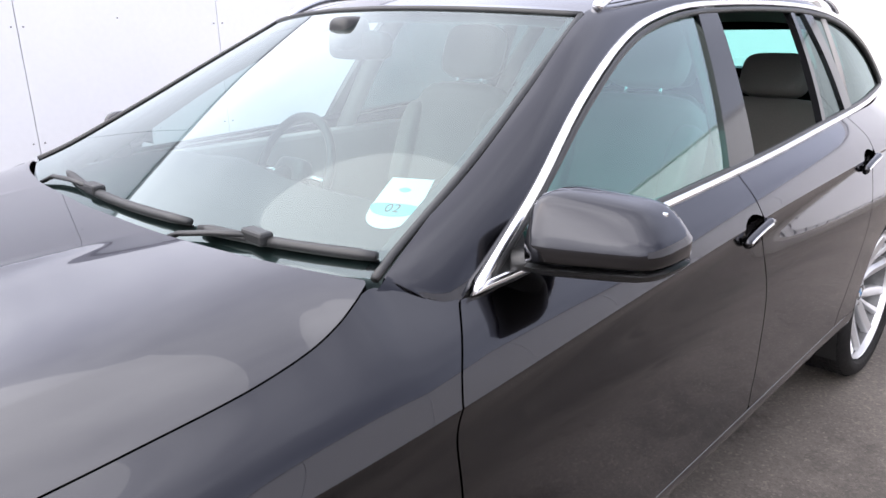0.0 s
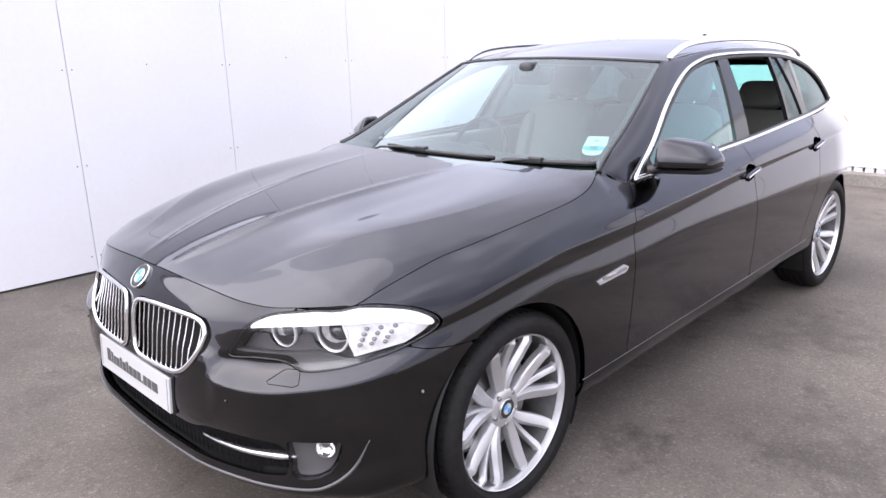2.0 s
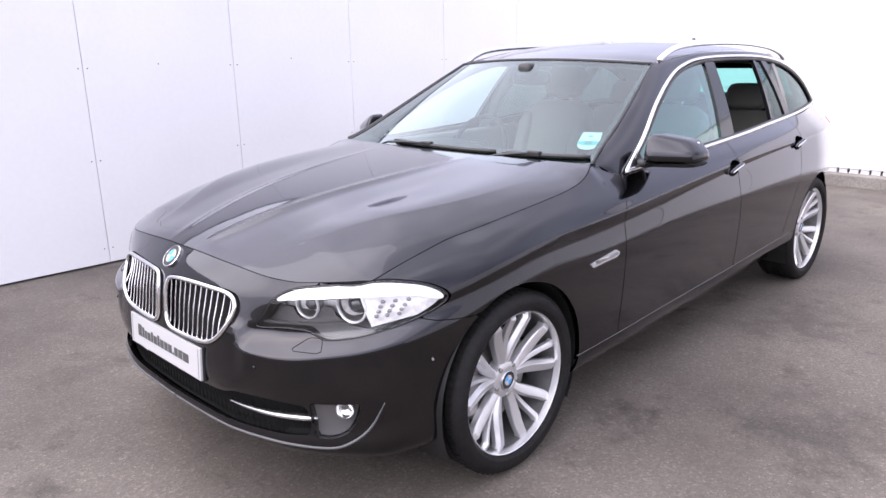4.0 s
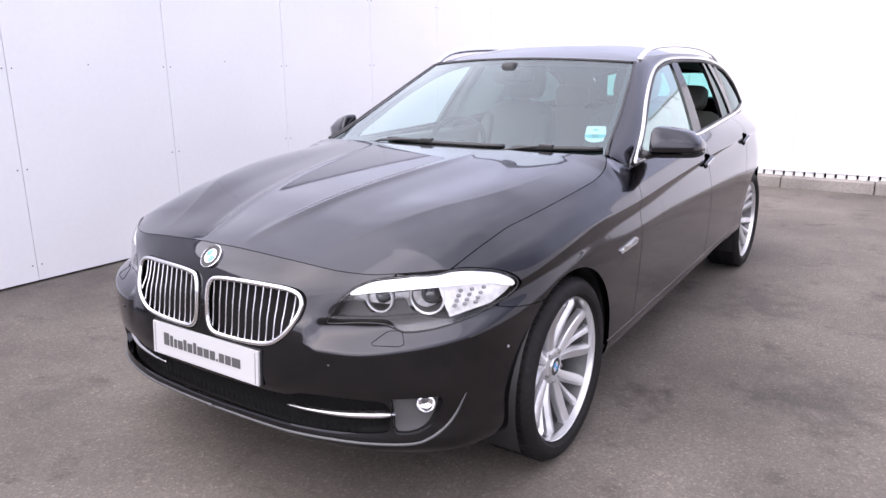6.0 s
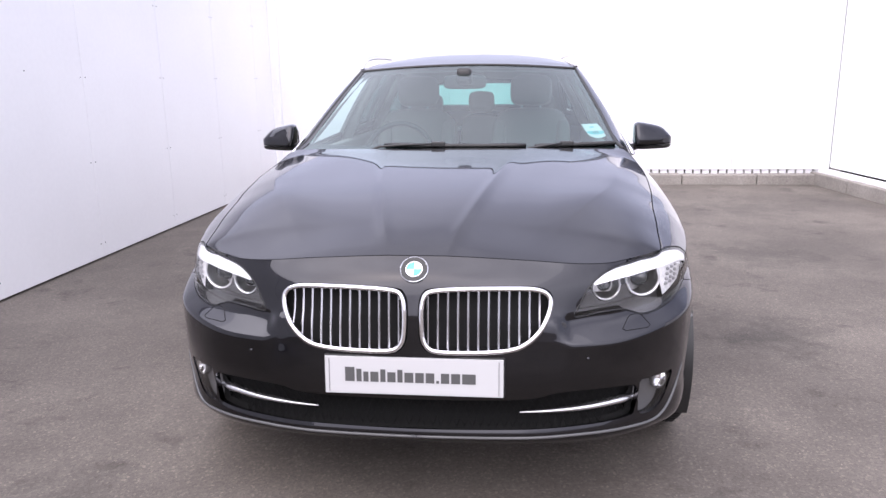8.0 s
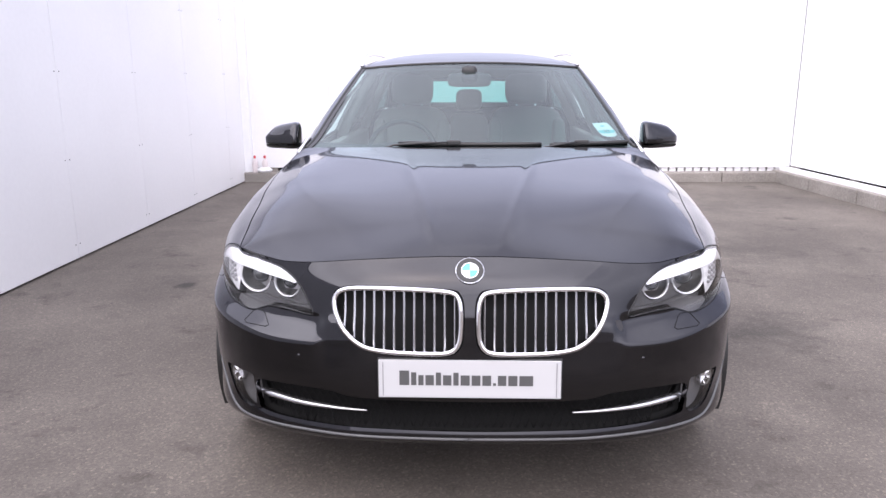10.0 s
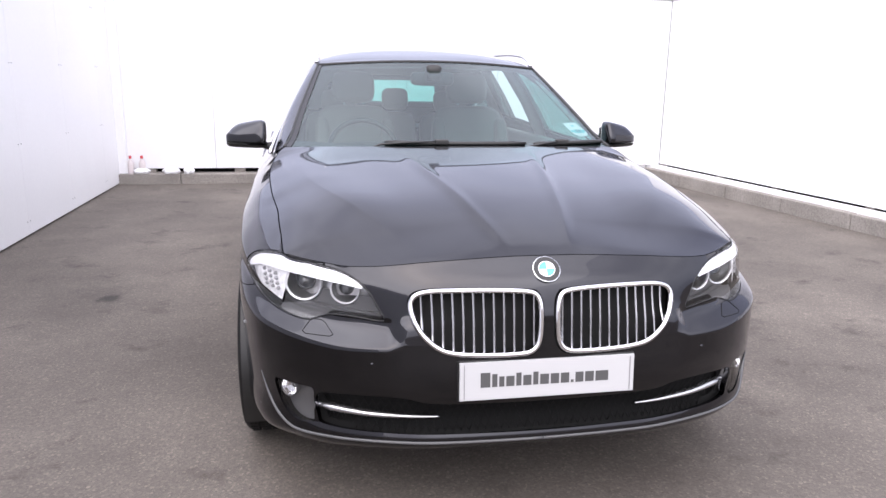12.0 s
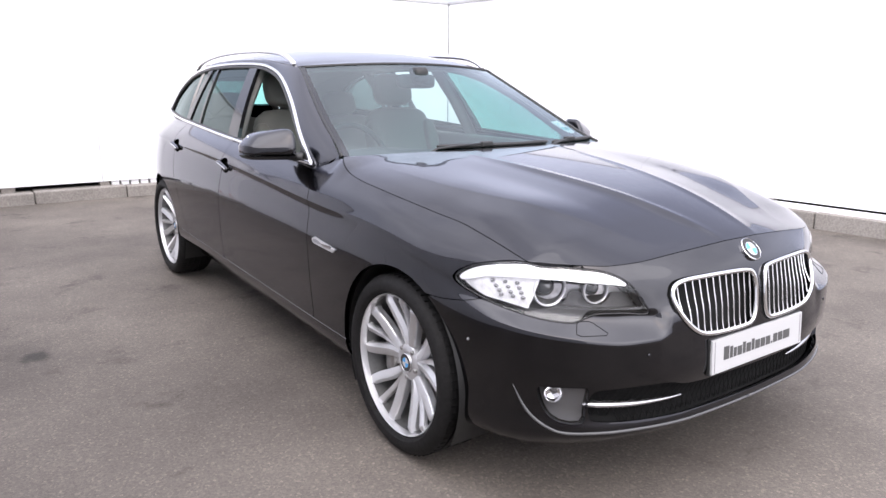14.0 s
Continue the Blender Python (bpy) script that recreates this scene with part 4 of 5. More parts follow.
badge(car, Matrix.Translation(p[0] + n[0] * .002) @ pose(0, 0, 0, -nose_tilt), .041)

# number plate
PLATE_M = pose(0, .004, .497, -4)
plate = part("number_plate", box(-.26, .26, -.004, .004, -.0555, .0555, .0015, m=PLATE_M), WHITE, car, "white plate with one row of black print")
part("plate_holder", box(-.264, .264, .004, .018, -.060, .060, .004, m=PLATE_M), TRIM, car)
PRINT = material("charcoal_print", (.07, .07, .07), .5)
pos = -.200
for wd, hi, lo in ((.028, .043, 0), (.015, .038, 0), (.015, .030, 0), (.024, .030, 0), (.015, .038, 0), (.024, .030, 0), (.015, .038, 0), (.026, .030, 0), (.025, .030, 0), (.025, .030, 0), (.008, .008, 0), (.024, .030, 0), (.026, .030, 0), (.039, .030, 0)):
    part("print_mark", box(pos, pos + wd, -.0052, -.0042, -.018 + lo, -.018 + hi, m=PLATE_M), PRINT, plate)
    pos += wd + .0055
for x in (-.247, .247):
    part("plate_edge", box(x - .0012, x + .0012, -.0052, -.0042, -.050, .050, m=PLATE_M), GREYPLASTIC, plate)


# headlights
def bulb_ring(c, r, tilt, parent):
    m = Matrix.Translation(c) @ pose(0, 0, 0, 0, 0, tilt)
    bowl = lathe([(r * .99, -.006), (r * .93, .012), (r * .80, .03), (r * .66, .04), (r * .60, .035)], 40, "y")
    bowl.transform(m)
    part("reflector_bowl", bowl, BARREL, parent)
    ring = lathe([(r * .95, -.011), (r * 1.0, -.010), (r * 1.02, -.002), (r * .96, .0), (r * .895, -.003), (r * .90, -.009)], 48, "y", close=True)
    ring.transform(m)
    part("light_ring", ring, RING, parent, "clear white light ring")
    ball = lathe([(0, -.004), (r * .22, -.002), (r * .42, .006), (r * .56, .02), (r * .62, .034)], 40, "y")
    ball.transform(m)
    part("projector_lens", ball, PROJ, parent)


RING = material("frosted_light_guide", (0.85, 0.86, 0.88), 0.18, 0.3, 0.6)
PROJ = material("dark_projector_glass", (0.05, 0.055, 0.06), 0.04, 0.0, 0.8, 1.0)
BROW = material("bright_reflector", (0.93, 0.93, 0.95), 0.28, 0.4, 0.5)
CELLDARK = material("grey_indicator_cell", (.22, .22, .23), .3)
CELL = material("silver_reflector_facets", (0.90, 0.90, 0.91), 0.25, 0.25, 0.5, 0, 0.14, 55.0, 0.28)
DIMCELL = material("dim_reflector_facets", (0.60, 0.60, 0.61), 0.3, 0.8, 0.5, 0, 0.2, 60.0, 0.3)
BROW_LOW = flow([.50, .56, .62, .70, .76, .82, .87], [.736, .747, .754, .759, .761, .752, .72])
for s in (1, -1):
    half = lambda sh: sh if s > 0 else sh.mirrored()
    lens = part("headlight", half(Surface().sheet(shell, steps(1.2, 6, 90), steps(3, NL - 1, 60), shrunk(in_head, .001), flange=.012, lift=.001)), LENS, car, "clear headlight with twin round lamps")
    lens.visible_shadow = False
    part("lamp_facets", half(Surface().sheet(shell, steps(1.2, 5, 70), steps(4, NL - 1, 40), both(shrunk(in_head, .012), lambda p: np.max([.70 - p[:, 2] - .12 * (p[:, 0] - .6), p[:, 0] - .745, .50 - p[:, 0]], 0)), lift=-.085)), DIMCELL, lens)
    part("lamp_seal", tube(along(on_front, HEADLIGHT * (s, 1), -.003), .0032, 6, True), GLOSSBLACK, lens)
    part("lamp_housing", half(Surface().sheet(shell, steps(1, 6.4, 70), steps(3, NL - 1, 40), shrunk(in_head, -.006), lift=-.125)), GREYPLASTIC, lens)
    brow = both(shrunk(in_head, .0035), lambda p: BROW_LOW(p[:, 0]) - p[:, 2], lambda p: .522 - p[:, 0] - (.752 - p[:, 2]) * .6)
    part("brow_reflector", half(Surface().sheet(shell, steps(1.2, 6, 90), steps(3, NL - 1, 70), brow, lift=-.005, flange=.03)), BROW, lens, "bright white reflector strip")
    corner_cut = both(shrunk(in_head, .005), lambda p: .748 - p[:, 0] + (.715 - p[:, 2]) * .30, lambda p: .664 + (p[:, 0] - .745) * .30 - p[:, 2])
    part("indicator_reflector", half(Surface().sheet(shell, steps(3, 6, 60), steps(3, NL - 1, 50), corner_cut, lift=-.018)), CELL, lens)
    for j in range(4):
        for i in range(3):
            q, nn = on_front([(s * (.772 + .0185 * i + .003 * j), .699 + .0145 * j)])
            if distance(HEADLIGHT, np.abs(q[:, [0, 2]]))[0] > -.011:
                continue
            c = q[0] - nn[0] * .017
            bm = bmesh.new()
            bmesh.ops.create_uvsphere(bm, u_segments=10, v_segments=6, radius=.0062)
            bmesh.ops.scale(bm, vec=(1.25, 1.25, .95), verts=bm.verts[:])
            bm.transform(Matrix.Translation(c))
            for f in bm.faces:
                f.smooth = True
            part("indicator_cell", bm, CELLDARK, lens)
    for c, r in (((.562, .222, .717), .044), ((.682, .298, .722), .056)):
        bulb_ring((s * c[0], c[1], c[2]), r, s * 14, lens)
    bezel = both(shrunk(in_head, .004), lambda p: p[:, 2] - .672 + .02 * (p[:, 0] - .46), lambda p: p[:, 0] - .775 + (p[:, 2] - .66) * .8)
    part("lamp_bezel", half(Surface().sheet(shell, steps(1, 6, 100), steps(3, NL - 1, 80), bezel, lift=-.034, flange=.02)), LAMPGREY, lens, "smooth grey lower bezel")
    sockets = both(shrunk(in_head, .008), lambda p: np.max([.047 - np.hypot((p[:, 0] - .589) / .95, p[:, 2] - .725), .059 - np.hypot((p[:, 0] - .722) / .92, p[:, 2] - .727), p[:, 2] - .716 - .03 * (p[:, 0] - .6), p[:, 0] - .79], 0))
    part("lamp_mask", half(Surface().sheet(shell, steps(1, 6, 110), steps(3, NL - 1, 90), sockets, lift=-.060)), LAMPGREY, lens)
    # washer flap under the lamp
    corners = np.array([(.628, .641), (.662, .641), (.694, .610), (.600, .609)])
    flap = np.vstack([a + (b - a) * np.linspace(.14, .86, 7)[:, None] for a, b in zip(corners, np.roll(corners, -1, 0))])
    part("washer_flap_gap", tube(along(on_front, flap * (s, 1), .0003), .0011, 5, True), VOID, car)

# lower intake, its mesh, blades and fog lamps
FOGGREY = material("grey_fog_housing", (.095, .095, .098), .25)
# black sheet, the shade inside the intake put into its colour
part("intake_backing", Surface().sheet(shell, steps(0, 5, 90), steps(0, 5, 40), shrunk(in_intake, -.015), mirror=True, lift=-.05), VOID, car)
MESHBLACK = material("matt_black_mesh", (.005, .005, .005), .85, 0, .2)
mesh_bm = bmesh.new()
for i in range(-27, 28):
    for sgn in (1, -1):
        seg = [(x, z) for x, z in ((i * .024 + sgn * t * .06, .33 + t * .10) for t in np.linspace(0, 1, 6)) if distance(INTAKE, np.array([[x, z]]))[0] < .004]
        if len(seg) > 1:
            tube(along(on_front, seg, -.030), .0013, 4, bm=mesh_bm)
part("intake_mesh", mesh_bm, MESHBLACK, car, "black honeycomb intake mesh")
for s in (1, -1):
    c = rounded([(s * .305, .069, .3655), (s * .40, .082, .368), (s * .52, .112, .374), (s * .652, .168, .386)], 8, False)
    rad = np.r_[np.linspace(.005, .018, len(c) - 4), np.linspace(.018, .008, 4)]
    part("chrome_blade", tube(c, rad, 10, flat=.75), SLAT, car, "slim chrome blade in the lower intake")
    half = lambda sh: sh if s > 0 else sh.mirrored()
    fog = part("fog_lamp", half(Surface().sheet(shell, steps(1.5, 5, 60), steps(0, 6, 40), shrunk(in_fog, .0), lift=-.030)), FOGGREY, car, "fog lamp in a dark grey housing")
    cover = part("fog_cover", half(Surface().sheet(shell, steps(1.5, 5, 60), steps(0, 6, 40), shrunk(in_fog, .002), lift=-.003)), LENS, fog)
    cover.visible_shadow = False
    q, nn = on_front([(s * .742, .424)])
    m = Matrix.Translation(tuple(q[0] - nn[0] * .014)) @ pose(0, 0, 0, 0, 0, s * 38)
    for nm, prof, mat in (("fog_bezel", [(.030, .010), (.030, -.002), (.028, -.005), (.026, -.002), (.025, .010)], FOGGREY), ("fog_reflector", [(.026, -.002), (.021, .010), (.010, .017), (0, .018)], BRIGHT), ("fog_lens", [(.027, -.004), (.018, -.008), (0, -.010)], LENS)):
        bm = lathe(prof, 36, "y")
        bm.transform(m)
        part(nm, bm, mat, fog)
# bright edge of the chin
for s in (1, -1):
    lipc = rounded([(0, .300), (.25, .301), (.47, .305), (.62, .306), (.708, .306), (.745, .318), (.775, .345), (.797, .386), (.818, .448)], 6, False)
    part("chin_edge", tube(along(on_front, lipc * (s, 1), .0005), [.0048] * (len(lipc) - 8) + list(np.linspace(.0048, .001, 8)), 6), LIP, car)

# side windows
PILLAR_B = np.array([(2.50, .98), (2.655, .98), (2.79, 1.42), (2.685, 1.42)])
PILLAR_C1 = np.array([(3.185, .98), (3.215, .98), (3.335, 1.42), (3.305, 1.42)])
PILLAR_C2 = np.array([(3.455, .98), (3.545, .98), (3.50, 1.25), (3.475, 1.42), (3.40, 1.42), (3.43, 1.25)])
QUARTER = np.array([(1.55, .94), (1.76, .94), (1.735, 1.06), (1.72, 1.10), (1.50, 1.0)])
in_win = in_yz(WINDOWS)
YW, ZW = steps(1.55, 4.3, 220), steps(.95, 1.44, 44)
for nm, poly in (("pillar_trim", PILLAR_B), ("window_divider", PILLAR_C1), ("pillar_trim", PILLAR_C2)):
    sides(nm, lambda: Surface().sheet(flank, YW, ZW, both(shrunk(in_win, .004), in_yz(poly)), flange=.02, lift=.002), GLOSSBLACK, "gloss black window pillar")
sides("mirror_sail", lambda: Surface().sheet(flank, YW, ZW, both(shrunk(in_win, .004), in_yz(QUARTER)), flange=.02, lift=.001), TRIM)
WIN_F = both(shrunk(in_win, .008), outside(in_yz(QUARTER), -.002), lambda p: p[:, 1] - 2.53 - (p[:, 2] - .98) * .41)
WIN_R = both(shrunk(in_win, .008), lambda p: 2.62 + (p[:, 2] - .98) * .31 - p[:, 1], lambda p: p[:, 1] - 3.20 - (p[:, 2] - .98) * .27)
WIN_Q = both(shrunk(in_win, .008), lambda p: 3.20 + (p[:, 2] - .98) * .27 - p[:, 1], lambda p: p[:, 1] - 3.50 + (p[:, 2] - .98) * .18)
WIN_L = both(shrunk(in_win, .008), lambda p: 3.50 - (p[:, 2] - .98) * .18 - p[:, 1])
for nm, cut, lefts, rights in (("front_side_window", WIN_F, True, False), ("rear_side_window", WIN_R, False, True), ("fixed_side_window", WIN_Q, True, True), ("luggage_window", WIN_L, True, True)):
    pane = Surface().sheet(flank, YW, ZW, cut, lift=-.006)
    for there, sh in ((lefts, pane), (rights, pane.mirrored())):
        if there:
            part(nm, sh, PANE if nm == "front_side_window" else PRIVACY, car, "tinted side window, closed" if nm == "front_side_window" else "dark tinted side window, closed").visible_shadow = False
# rubber frame and chrome surround
frame_pts = np.vstack([DLO, DLO_FOOT])
trim_bm = tube(along(on_flank, frame_pts[::2], .002), .0105, 8, True, flat=.9)
pair("window_chrome", trim_bm, CHROME, "satin chrome window surround")
seal_pts = rounded([(1.64, .99), (1.83, 1.092), (2.03, 1.206), (2.26, 1.311), (2.455, 1.362), (2.70, 1.388), (3.17, 1.391), (3.54, 1.373), (3.83, 1.322), (4.035, 1.24), (4.15, 1.14), (4.165, 1.10)], 4, False)
pair("window_seal", tube(along(on_flank, seal_pts, .0), .009, 6), TRIM)
foot_seal = np.array([(y, float(BELT_Z(y)) + .016) for y in np.linspace(1.7, 4.15, 24)])
pair("waist_seal", tube(along(on_flank, foot_seal, -.002), .008, 6), TRIM)

# black surround of the windscreen
part("screen_edge", tube(np.vstack([screen(np.full(20, -1.0), np.linspace(0, 1, 20)), screen(np.linspace(-1, 1, 30), np.full(30, 1.0)), screen(np.full(20, 1.0), np.linspace(1, 0, 20))]), .008, 6), TRIM, car)
for s in (1, -1):
    part("printed_edge", Surface().sheet(screen, steps(s * .962, s, 4), steps(0, 1, 24), lift=-.003), GLOSSBLACK, car)
part("cowl", Surface().sheet(lambda u, v: np.stack([u * .74, 1.30 + .155 * u ** 2 + (v - .5) * .08, .955 + .018 * u ** 2 + v * .02], -1), steps(-1, 1, 40), steps(-.6, 1, 8)), TRIM, car)
band = Surface().sheet(screen, steps(-1, 1, 60), steps(0, .13, 6), lift=-.003)
part("screen_print", band, TRIM, car)

# wipers
def wiper(u0, u1, v0, v1, knuckle):
    us = np.linspace(u0, u1, 14)
    vs = np.linspace(v0, v1, 14)
    c = screen(us, vs) + np.array([0, -.016, .004])
    w = part("wiper", tube(c, [.006] + [.011] * 12 + [.008], 8, flat=.9), TRIM, car, "black windscreen wiper")
    k = int(round(knuckle * 13))
    part("wiper_arm", tube([c[0] + (-.08, -.045, -.03), c[0] + (-.02, -.03, -.008), c[max(k - 3, 1)] + (0, -.012, .002), c[k] + (0, -.002, .008)], [.007, .008, .008, .007], 8, flat=.7), TRIM, w)
    part("wiper_joint", box(-.028, .036, -.014, .014, -.006, .018, .006, m=Matrix.Translation(tuple(c[k]))), TRIM, w)
    part("wiper_rubber", tube(c + np.array([0, .004, -.009]), .003, 5), VOID, w)


wiper(-.44, .44, .150, .135, .42)
wiper(.49, .985, .122, .100, .42)


# door mirrors
def door_mirror(s):
    bm = bmesh.new()
    bmesh.ops.create_cube(bm, size=1)
    bmesh.ops.subdivide_edges(bm, edges=bm.edges[:], cuts=7, use_grid_fill=True)
    for v in bm.verts:
        a, b, c = v.co.x * 2, v.co.y * 2, v.co.z * 2
        # squeeze the box to a rounded shell
        k = (abs(a) ** 6 + abs(b) ** 4 + abs(c) ** 6) ** (1 / 6) if max(abs(a), abs(b), abs(c)) > 0 else 1
        k = max(k, 1e-6)
        a, b, c = a / k * max(abs(a), abs(b), abs(c)), b / k * max(abs(a), abs(b), abs(c)), c / k * max(abs(a), abs(b), abs(c))
        w = a * .5 + .5
        hgt = .052 if c < 0 else .080 * (1 - .36 * w ** 1.2)
        dep = .094 * (1 - .34 * max(c, 0) - .12 * w)
        if b > 0:
            dep = .045
        slant = .046 * max(c, 0) * w
        v.co = Vector((.955 + a * .098 - slant, 1.80 + b * dep + .045 * a, 1.044 + c * hgt))
    for f in bm.faces:
        f.smooth = True
    lower = bm.copy()
    for v in bm.verts:
        v.co.z = max(v.co.z, 1.012)
    top = bm
    for v in lower.verts:
        v.co.z = min(v.co.z, 1.010)
        v.co.z -= .006
        v.co.x = .95 + (v.co.x - .95) * 1.0
    if s < 0:
        top, lower = flipped(top), flipped(lower)
    o = part("door_mirror", top, PAINT, car, "painted door mirror housing")
    part("mirror_base", lower, TRIM, o)
    arm = tube([(.815, 1.70, 1.0), (.845, 1.735, .996), (.885, 1.78, 1.0), (.93, 1.80, 1.005)], [.034, .030, .024, .020], 12, flat=.62)
    part("mirror_arm", arm if s > 0 else flipped(arm), TRIM, o)
    gl = box(.872, 1.020, 1.838, 1.846, 1.0, 1.085, .002)
    part("mirror_glass", gl if s > 0 else flipped(gl), BRIGHT, o)


door_mirror(1)
door_mirror(-1)

# door handles in their hollows
for cup in (CUP_F, CUP_R):
    c = cup.mean(0)
    line = rounded([(c[0] - .058, c[1] - .016), (c[0] - .02, c[1] - .006), (c[0] + .03, c[1] + .005), (c[0] + .082, c[1] + .014)], 6, False)
    p3 = along(on_side, line, .008)
    p3[0], p3[-1] = along(on_side, line[[0]], .002)[0], along(on_side, line[[-1]], .002)[0]
    grip = tube(p3, [.006] + [.013] * (len(p3) - 2) + [.007], 10, flat=.8)
    bright = tube(p3[2:-2] + (.009, 0, -.002), .0050, 8, flat=1.2)
    for s in (1, -1):
        h = part("door_handle", grip.copy() if s > 0 else flipped(grip), PAINT, car, "body-coloured door handle with chrome strip")
        part("handle_strip", bright.copy() if s > 0 else flipped(bright), BRIGHT, h)
        bowl = Surface().sheet(shell, steps(9, 13, 120), steps(5, NL - 1, 40), shrunk(in_yz(cup), -.004), lift=-.020)
        part("handle_hollow", bowl if s > 0 else bowl.mirrored(), GLOSSBLACK, h)

# side repeaters
VENT = np.array([(1.212, .692), (1.226, .676), (1.39, .684), (1.405, .690), (1.410, .700), (1.385, .712)])
sides("side_repeater", lambda: Surface().sheet(shell, steps(7, 9, 120), steps(3, NL - 1, 120), in_yz(VENT), flange=.008, lift=.006), ALLOY, "clear and chrome side repeater")

SLOT = rounded([(1.236, .690), (1.262, .686), (1.318, .690), (1.322, .696), (1.262, .698), (1.240, .696)], 3)
GEM = rounded([(1.330, .690), (1.385, .692), (1.396, .696), (1.384, .704), (1.336, .700)], 3)
for outline, mat, label in ((SLOT, BRIGHT, "polished strip"), (GEM, CELLDARK, "grey indicator lens")):
    sides("repeater_inlay", lambda: Surface().sheet(shell, steps(7, 9, 160), steps(3, NL - 1, 160), in_yz(outline), flange=.003, lift=.0085), mat, label)

# bright edge along the sill
edge = np.array([(y, float(z)) for y, z in zip(np.linspace(1.17, 3.36, 40), pairs((1.0, .335), (1.47, .345), (2.6, .375), (3.4, .403))(np.linspace(1.17, 3.36, 40)))])
pair("sill_edge", tube(along(on_side, edge, -.0005), .0019, 6), LIP)

# roof rails and aerial
rail = rounded([(.604, 2.245, 1.398), (.605, 2.31, 1.430), (.604, 2.42, 1.458), (.599, 2.64, 1.474), (.592, 2.95, 1.480), (.584, 3.3, 1.475), (.570, 3.65, 1.454), (.552, 3.9, 1.420), (.538, 4.05, 1.375)], 6, False)
pair("roof_rail", tube(rail, [.008] + [.0135] * (len(rail) - 2) + [.008], 10), CHROME, "satin silver roof rail")
part("roof_aerial", plate_of(rounded([(-.07, 0), (.05, .052), (.072, .050), (.075, 0)], 6, False), .03, Matrix.Translation((-.015, 3.86, 1.462)) @ pose(0, 0, 0, 0, 0, 90), bevel=.006), PAINT, car)

# tailgate with its window
def tail(u, v):
    u, v = np.asarray(u, float), np.asarray(v, float)
    xe = .505 + (.575 - .505) * v
    y = 4.40 + .13 * v + (1 - u ** 2) * .10
    z = 1.345 - .27 * v - .08 * u ** 2 * (1 - v)
    return np.stack([u * xe, y, z], -1)


pane_cut = lambda p: np.max([np.abs(p[:, 0]) - .41 - (1.30 - p[:, 2]) * .25, p[:, 2] - 1.305, 1.115 - p[:, 2]], 0)
part("tailgate", Surface().sheet(tail, steps(-1, 1, 60), steps(0, 1, 40), outside(pane_cut), flip=True, flange=.02), PAINT, car)
o = part("tailgate_window", Surface().sheet(tail, steps(-1, 1, 60), steps(0, 1, 40), shrunk(pane_cut, -.01), flip=True, lift=-.004), PANE, car)
o.visible_shadow = False
for s in (1, -1):
    lamp = Surface().sheet(shell, steps(14, 17.2, 50), steps(5, NL - 1, 30), lambda p: np.max([np.abs(p[:, 2] - .93) - .07, .50 - p[:, 0]], 0), lift=.004, flange=.01)
    part("tail_lamp", lamp if s > 0 else lamp.mirrored(), material("red_lamp_lens", (.35, .01, .01), .1, 0, .5, 1.0), car, "red tail lamp")

# small sensors in the bumper
for x, z in ((.873, .555), (.50, .545)):
    for s in (1, -1):
        q, nn = on_front([(s * x, z)])
        bm = bmesh.new()
        bmesh.ops.create_uvsphere(bm, u_segments=12, v_segments=8, radius=.0055)
        bm.transform(Matrix.Translation(tuple(q[0])) @ Matrix.Diagonal((1, .6, 1, 1)))
        part("parking_sensor", bm, GREYPLASTIC if x > .6 else PAINT, car)


# ---- the cabin ----
def cushion(x, y, z, wx, wy, wz, m=Matrix(), power=4.0, cuts=6):
    """A padded block with round edges."""
    bm = bmesh.new()
    bmesh.ops.create_cube(bm, size=1)
    bmesh.ops.subdivide_edges(bm, edges=bm.edges[:], cuts=cuts, use_grid_fill=True)
    for v in bm.verts:
        a = np.array(v.co) * 2
        k = (np.abs(a) ** power).sum() ** (1 / power)
        a = a / k * np.abs(a).max()
        v.co = Vector((x + a[0] * wx / 2, y + a[1] * wy / 2, z + a[2] * wz / 2))
    bm.transform(m)
    for f in bm.faces:
        f.smooth = True
    return bm


def front_seat(x):
    s = part("front_seat", cushion(x, 2.42, .56, .50, .52, .16), LEATHER, car, "pale oyster leather front seat")
    lean = Matrix.Translation((x, 2.68, .60)) @ pose(0, 0, 0, -20)
    part("backrest", cushion(0, 0, .27, .48, .12, .62, lean, 5), LEATHER, s)
    for k in (-1, 1):
        part("side_bolster", cushion(k * .205, -.035, .25, .09, .12, .48, lean), LEATHER, s)
        part("headrest_post", tube([lean @ Vector((k * .06, 0, .55)), lean @ Vector((k * .06, -.01, .66))], .006, 8), BRIGHT, s)
    part("headrest", cushion(0, -.015, .70, .27, .10, .20, lean), LEATHER, s)


front_seat(.37)
front_seat(-.37)
bench = part("rear_bench", cushion(0, 3.35, .55, 1.30, .50, .18, power=8), LEATHER, car, "pale oyster leather rear bench")
lean = Matrix.Translation((0, 3.58, .58)) @ pose(0, 0, 0, -20)
for x, w in ((-.43, .50), (.0, .30), (.43, .50)):
    part("bench_back", cushion(x, 0, .24, w, .13, .54, lean, 6), LEATHER, bench)
for x in (-.43, .0, .43):
    part("bench_headrest", cushion(x, -.01, (.60 if x else .62), (.26 if x else .20), .10, .17 if x else .16, lean), LEATHER, bench)
part("luggage_cover", box(-.56, .56, 3.80, 4.42, .93, .945, .005), DASH, car)
part("cabin_floor", box(-.72, .72, 1.36, 4.45, .28, .32, .01), DASH, car)

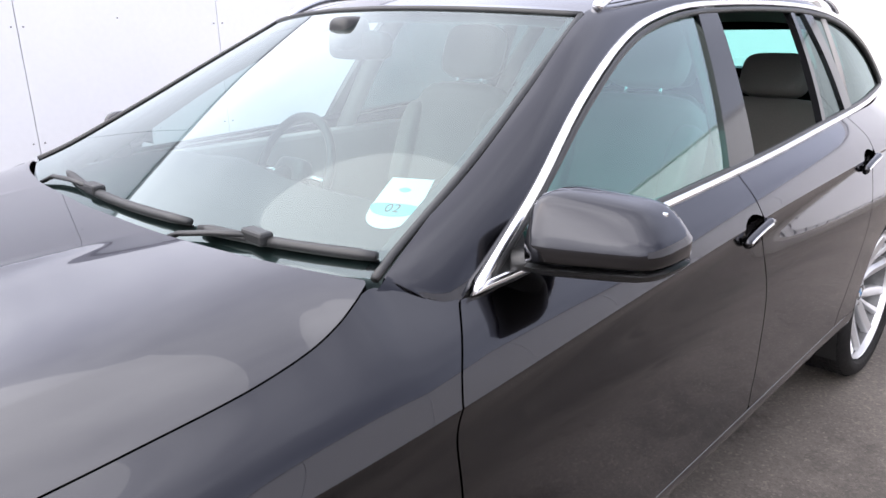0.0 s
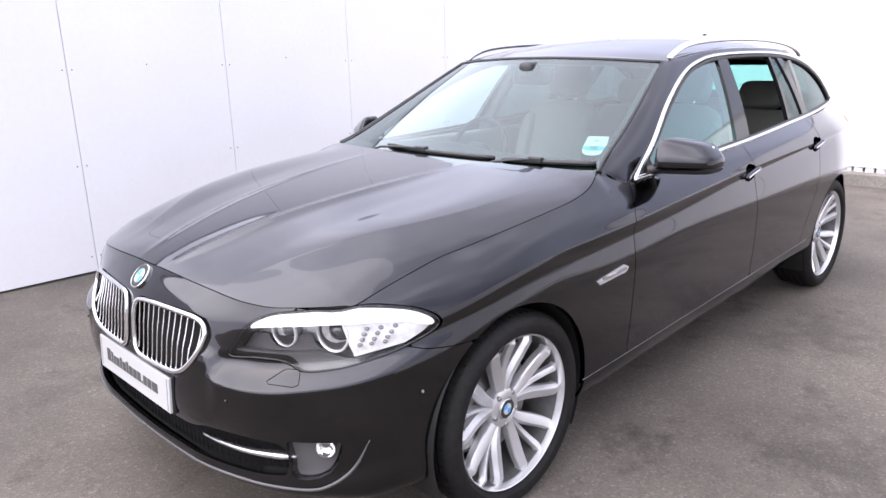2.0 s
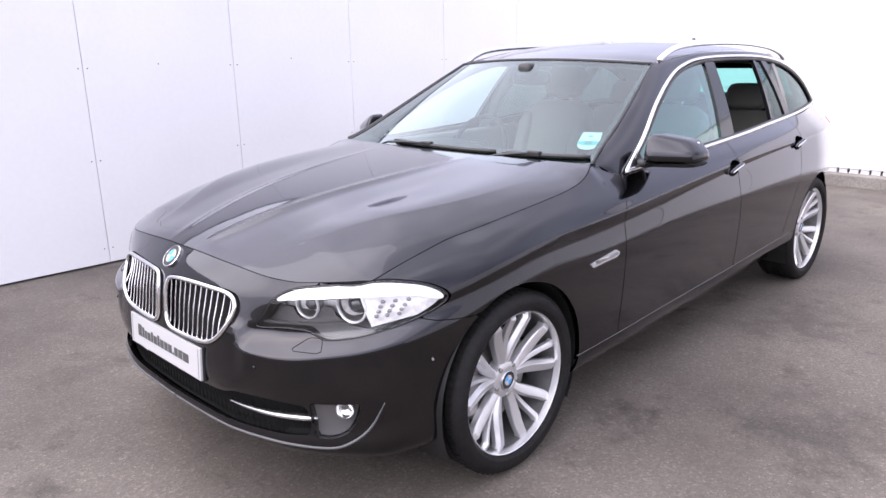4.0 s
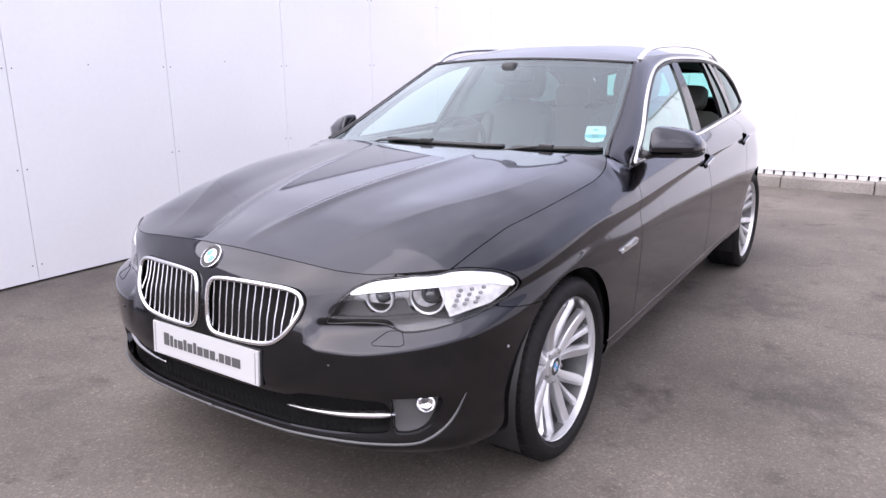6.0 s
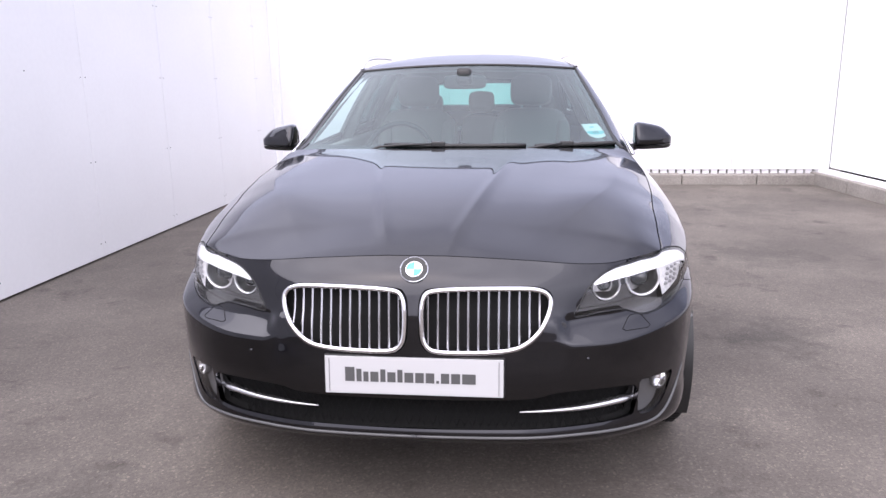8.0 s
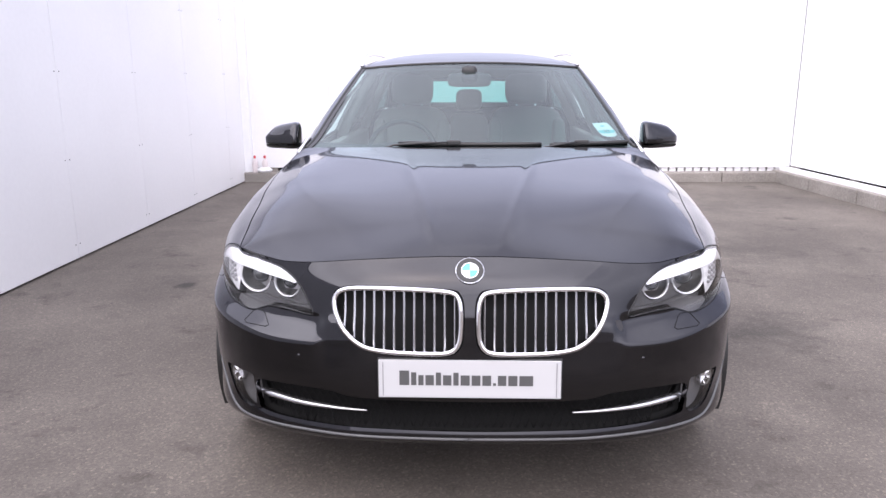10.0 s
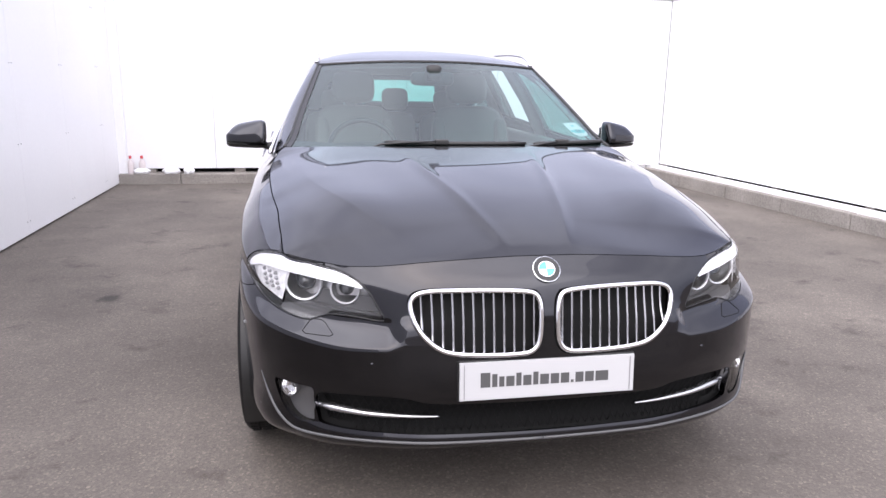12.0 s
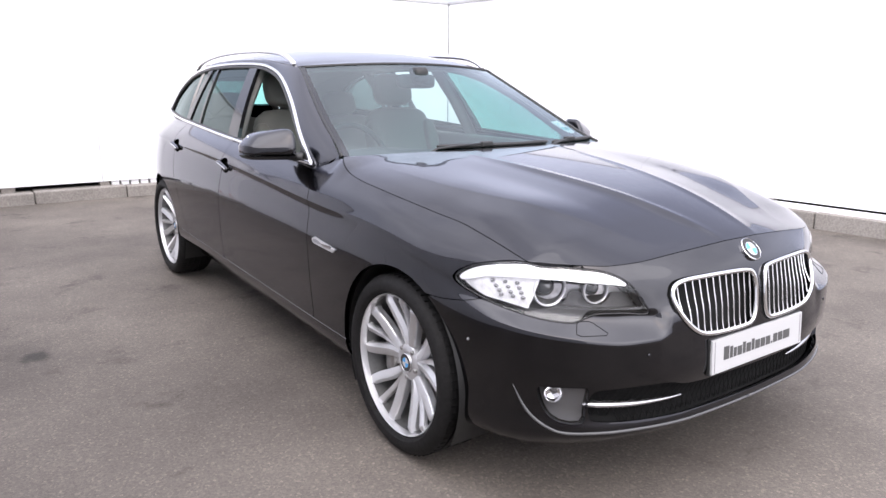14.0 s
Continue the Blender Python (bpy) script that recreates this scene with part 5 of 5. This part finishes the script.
# dashboard: a rolled top from the windscreen foot back to the seats
def dash(u, v):
    u, v = np.asarray(u, float), np.asarray(v, float)
    y = 1.34 + .17 * u ** 2 + v * (.62 - .14 * u ** 2)
    z = .962 + .03 * np.sin(np.clip(v, 0, 1) * np.pi) + .028 * np.exp(-((u * .74 + .37) / .20) ** 2) * np.clip((v - .45) / .3, 0, 1) - .40 * np.clip((v - .86) / .14, 0, 1) ** 2
    return np.stack([u * .755, y, z], -1)


d = part("dashboard", Surface().sheet(dash, steps(-1, 1, 60), steps(0, 1, 36)), DASH, car, "dark moulded dashboard")
part("dash_front", box(-.74, .74, 1.86, 1.90, .40, .70, .02), DASH, d)
part("centre_console", box(-.12, .12, 1.88, 2.75, .34, .62, .04), DASH, car)

# steering wheel
sw = Matrix.Translation((-.37, 2.06, .93)) @ pose(0, 0, 0, -24)
rim = [sw @ Vector((.185 * np.cos(a), 0, .185 * np.sin(a))) for a in np.linspace(0, 2 * np.pi, 40, endpoint=False)]
st = part("steering_wheel", tube(rim, .015, 10, True), TRIM, car, "black leather steering wheel")
part("steering_hub", cushion(0, 0, -.01, .15, .06, .12, sw), TRIM, st)
for a in (0, 180, 270):
    part("steering_spoke", tube([sw @ Vector((.05 * np.cos(radians(a)), 0, .05 * np.sin(radians(a)))), sw @ Vector((.18 * np.cos(radians(a)), 0, .18 * np.sin(radians(a))))], .014, 8, flat=.5), CHROME, st)
part("steering_column", tube([(-.37, 2.05, .92), (-.37, 1.86, .84)], .045, 12), TRIM, st)

# headliner, mirror, visors
liner = Surface().sheet(roof, steps(-1, 1, 40), steps(.0, .96, 40), lift=-.035)
part("headliner", liner, LINER, car, "light cloth headliner")
mir = part("rear_view_mirror", cushion(0, 2.06, 1.322, .23, .05, .075, power=5), TRIM, car, "black rear-view mirror")
part("mirror_stem", cushion(0, 2.03, 1.352, .085, .09, .085), TRIM, mir)
for s in (1, -1):
    part("pillar_lining", Surface().sheet(strip(rounded(outer, 8, False) - (.035, 0, .02), rounded(inner, 8, False) - (.02, -.02, .03), -.004), steps(.10, .97, 100), steps(0, 1, 4)) if s > 0 else Surface().sheet(strip(rounded(outer, 8, False) - (.035, 0, .02), rounded(inner, 8, False) - (.02, -.02, .03), -.004), steps(.10, .97, 100), steps(0, 1, 4)).mirrored(), LINER, car)
    for yy, zz in ((2.60, .02), (3.50, .02)):
        post = [flank(np.array([y]), np.array([z]))[0] * (s, 1, 1) - (s * .035, 0, 0) for y, z in ((yy, .97), (yy + .06, 1.2), (yy + .12, 1.40))]
        part("pillar_lining", tube(post, .035, 8, flat=1.0), LINER, car)
    part("door_card", box(.74, .80, 1.62, 3.45, .40, .985, .02) if s > 0 else box(-.80, -.74, 1.62, 3.45, .40, .985, .02), LINER, car)

# permit in the lower corner of the windscreen
WHITE2 = material("white_card", (.85, .85, .85), .6)
C0 = screen(np.array([.905]), np.array([.268]))[0]
card = np.array([(-.040, .066), (-.044, -.020), (-.030, -.050), (.0, -.060), (.030, -.050), (.044, -.020), (.042, .066), (.034, .072), (-.032, .072)])
ux = screen(np.array([.905]), np.array([.268]))[0] - screen(np.array([.895]), np.array([.268]))[0]
vx = screen(np.array([.90]), np.array([.273]))[0] - screen(np.array([.90]), np.array([.263]))[0]
ux, vx = ux / np.linalg.norm(ux), vx / np.linalg.norm(vx)
nz = np.cross(ux, vx)
nz /= np.linalg.norm(nz)
vx = np.cross(nz, ux)
CM = Matrix(((ux[0], nz[0], vx[0], C0[0]), (ux[1], nz[1], vx[1], C0[1]), (ux[2], nz[2], vx[2], C0[2]), (0, 0, 0, 1)))
permit = part("permit_disc", plate_of(rounded(card, 4), -.001, CM @ Matrix.Translation((0, -.006, 0))), WHITE2, car, "white permit card with teal print behind the glass")
part("permit_print", plate_of(rounded([(-.040, .0), (.040, .0), (.036, -.022), (.0, -.030), (-.036, -.022)], 3), -.0006, CM @ Matrix.Translation((0, -.0048, 0))), TEAL, permit)
part("permit_print", plate_of(rounded([(-.012, .040), (.0, .046), (.012, .040), (.0, .034)], 4), -.0006, CM @ Matrix.Translation((0, -.0048, 0))), TEAL, permit)
fc = bpy.data.curves.new("digits", "FONT")
fc.body, fc.size, fc.align_x, fc.align_y = "02", .030, "CENTER", "CENTER"
tmp = new("digits", fc)
dm = bpy.data.meshes.new_from_object(tmp.evaluated_get(bpy.context.evaluated_depsgraph_get()))
bpy.data.objects.remove(tmp)
dm.transform(CM @ Matrix.Translation((0, -.0036, -.012)) @ pose(0, 0, 0, 90, 0, 0))
dm.materials.append(INK)
num = new("permit_digits", dm)
num.parent = permit
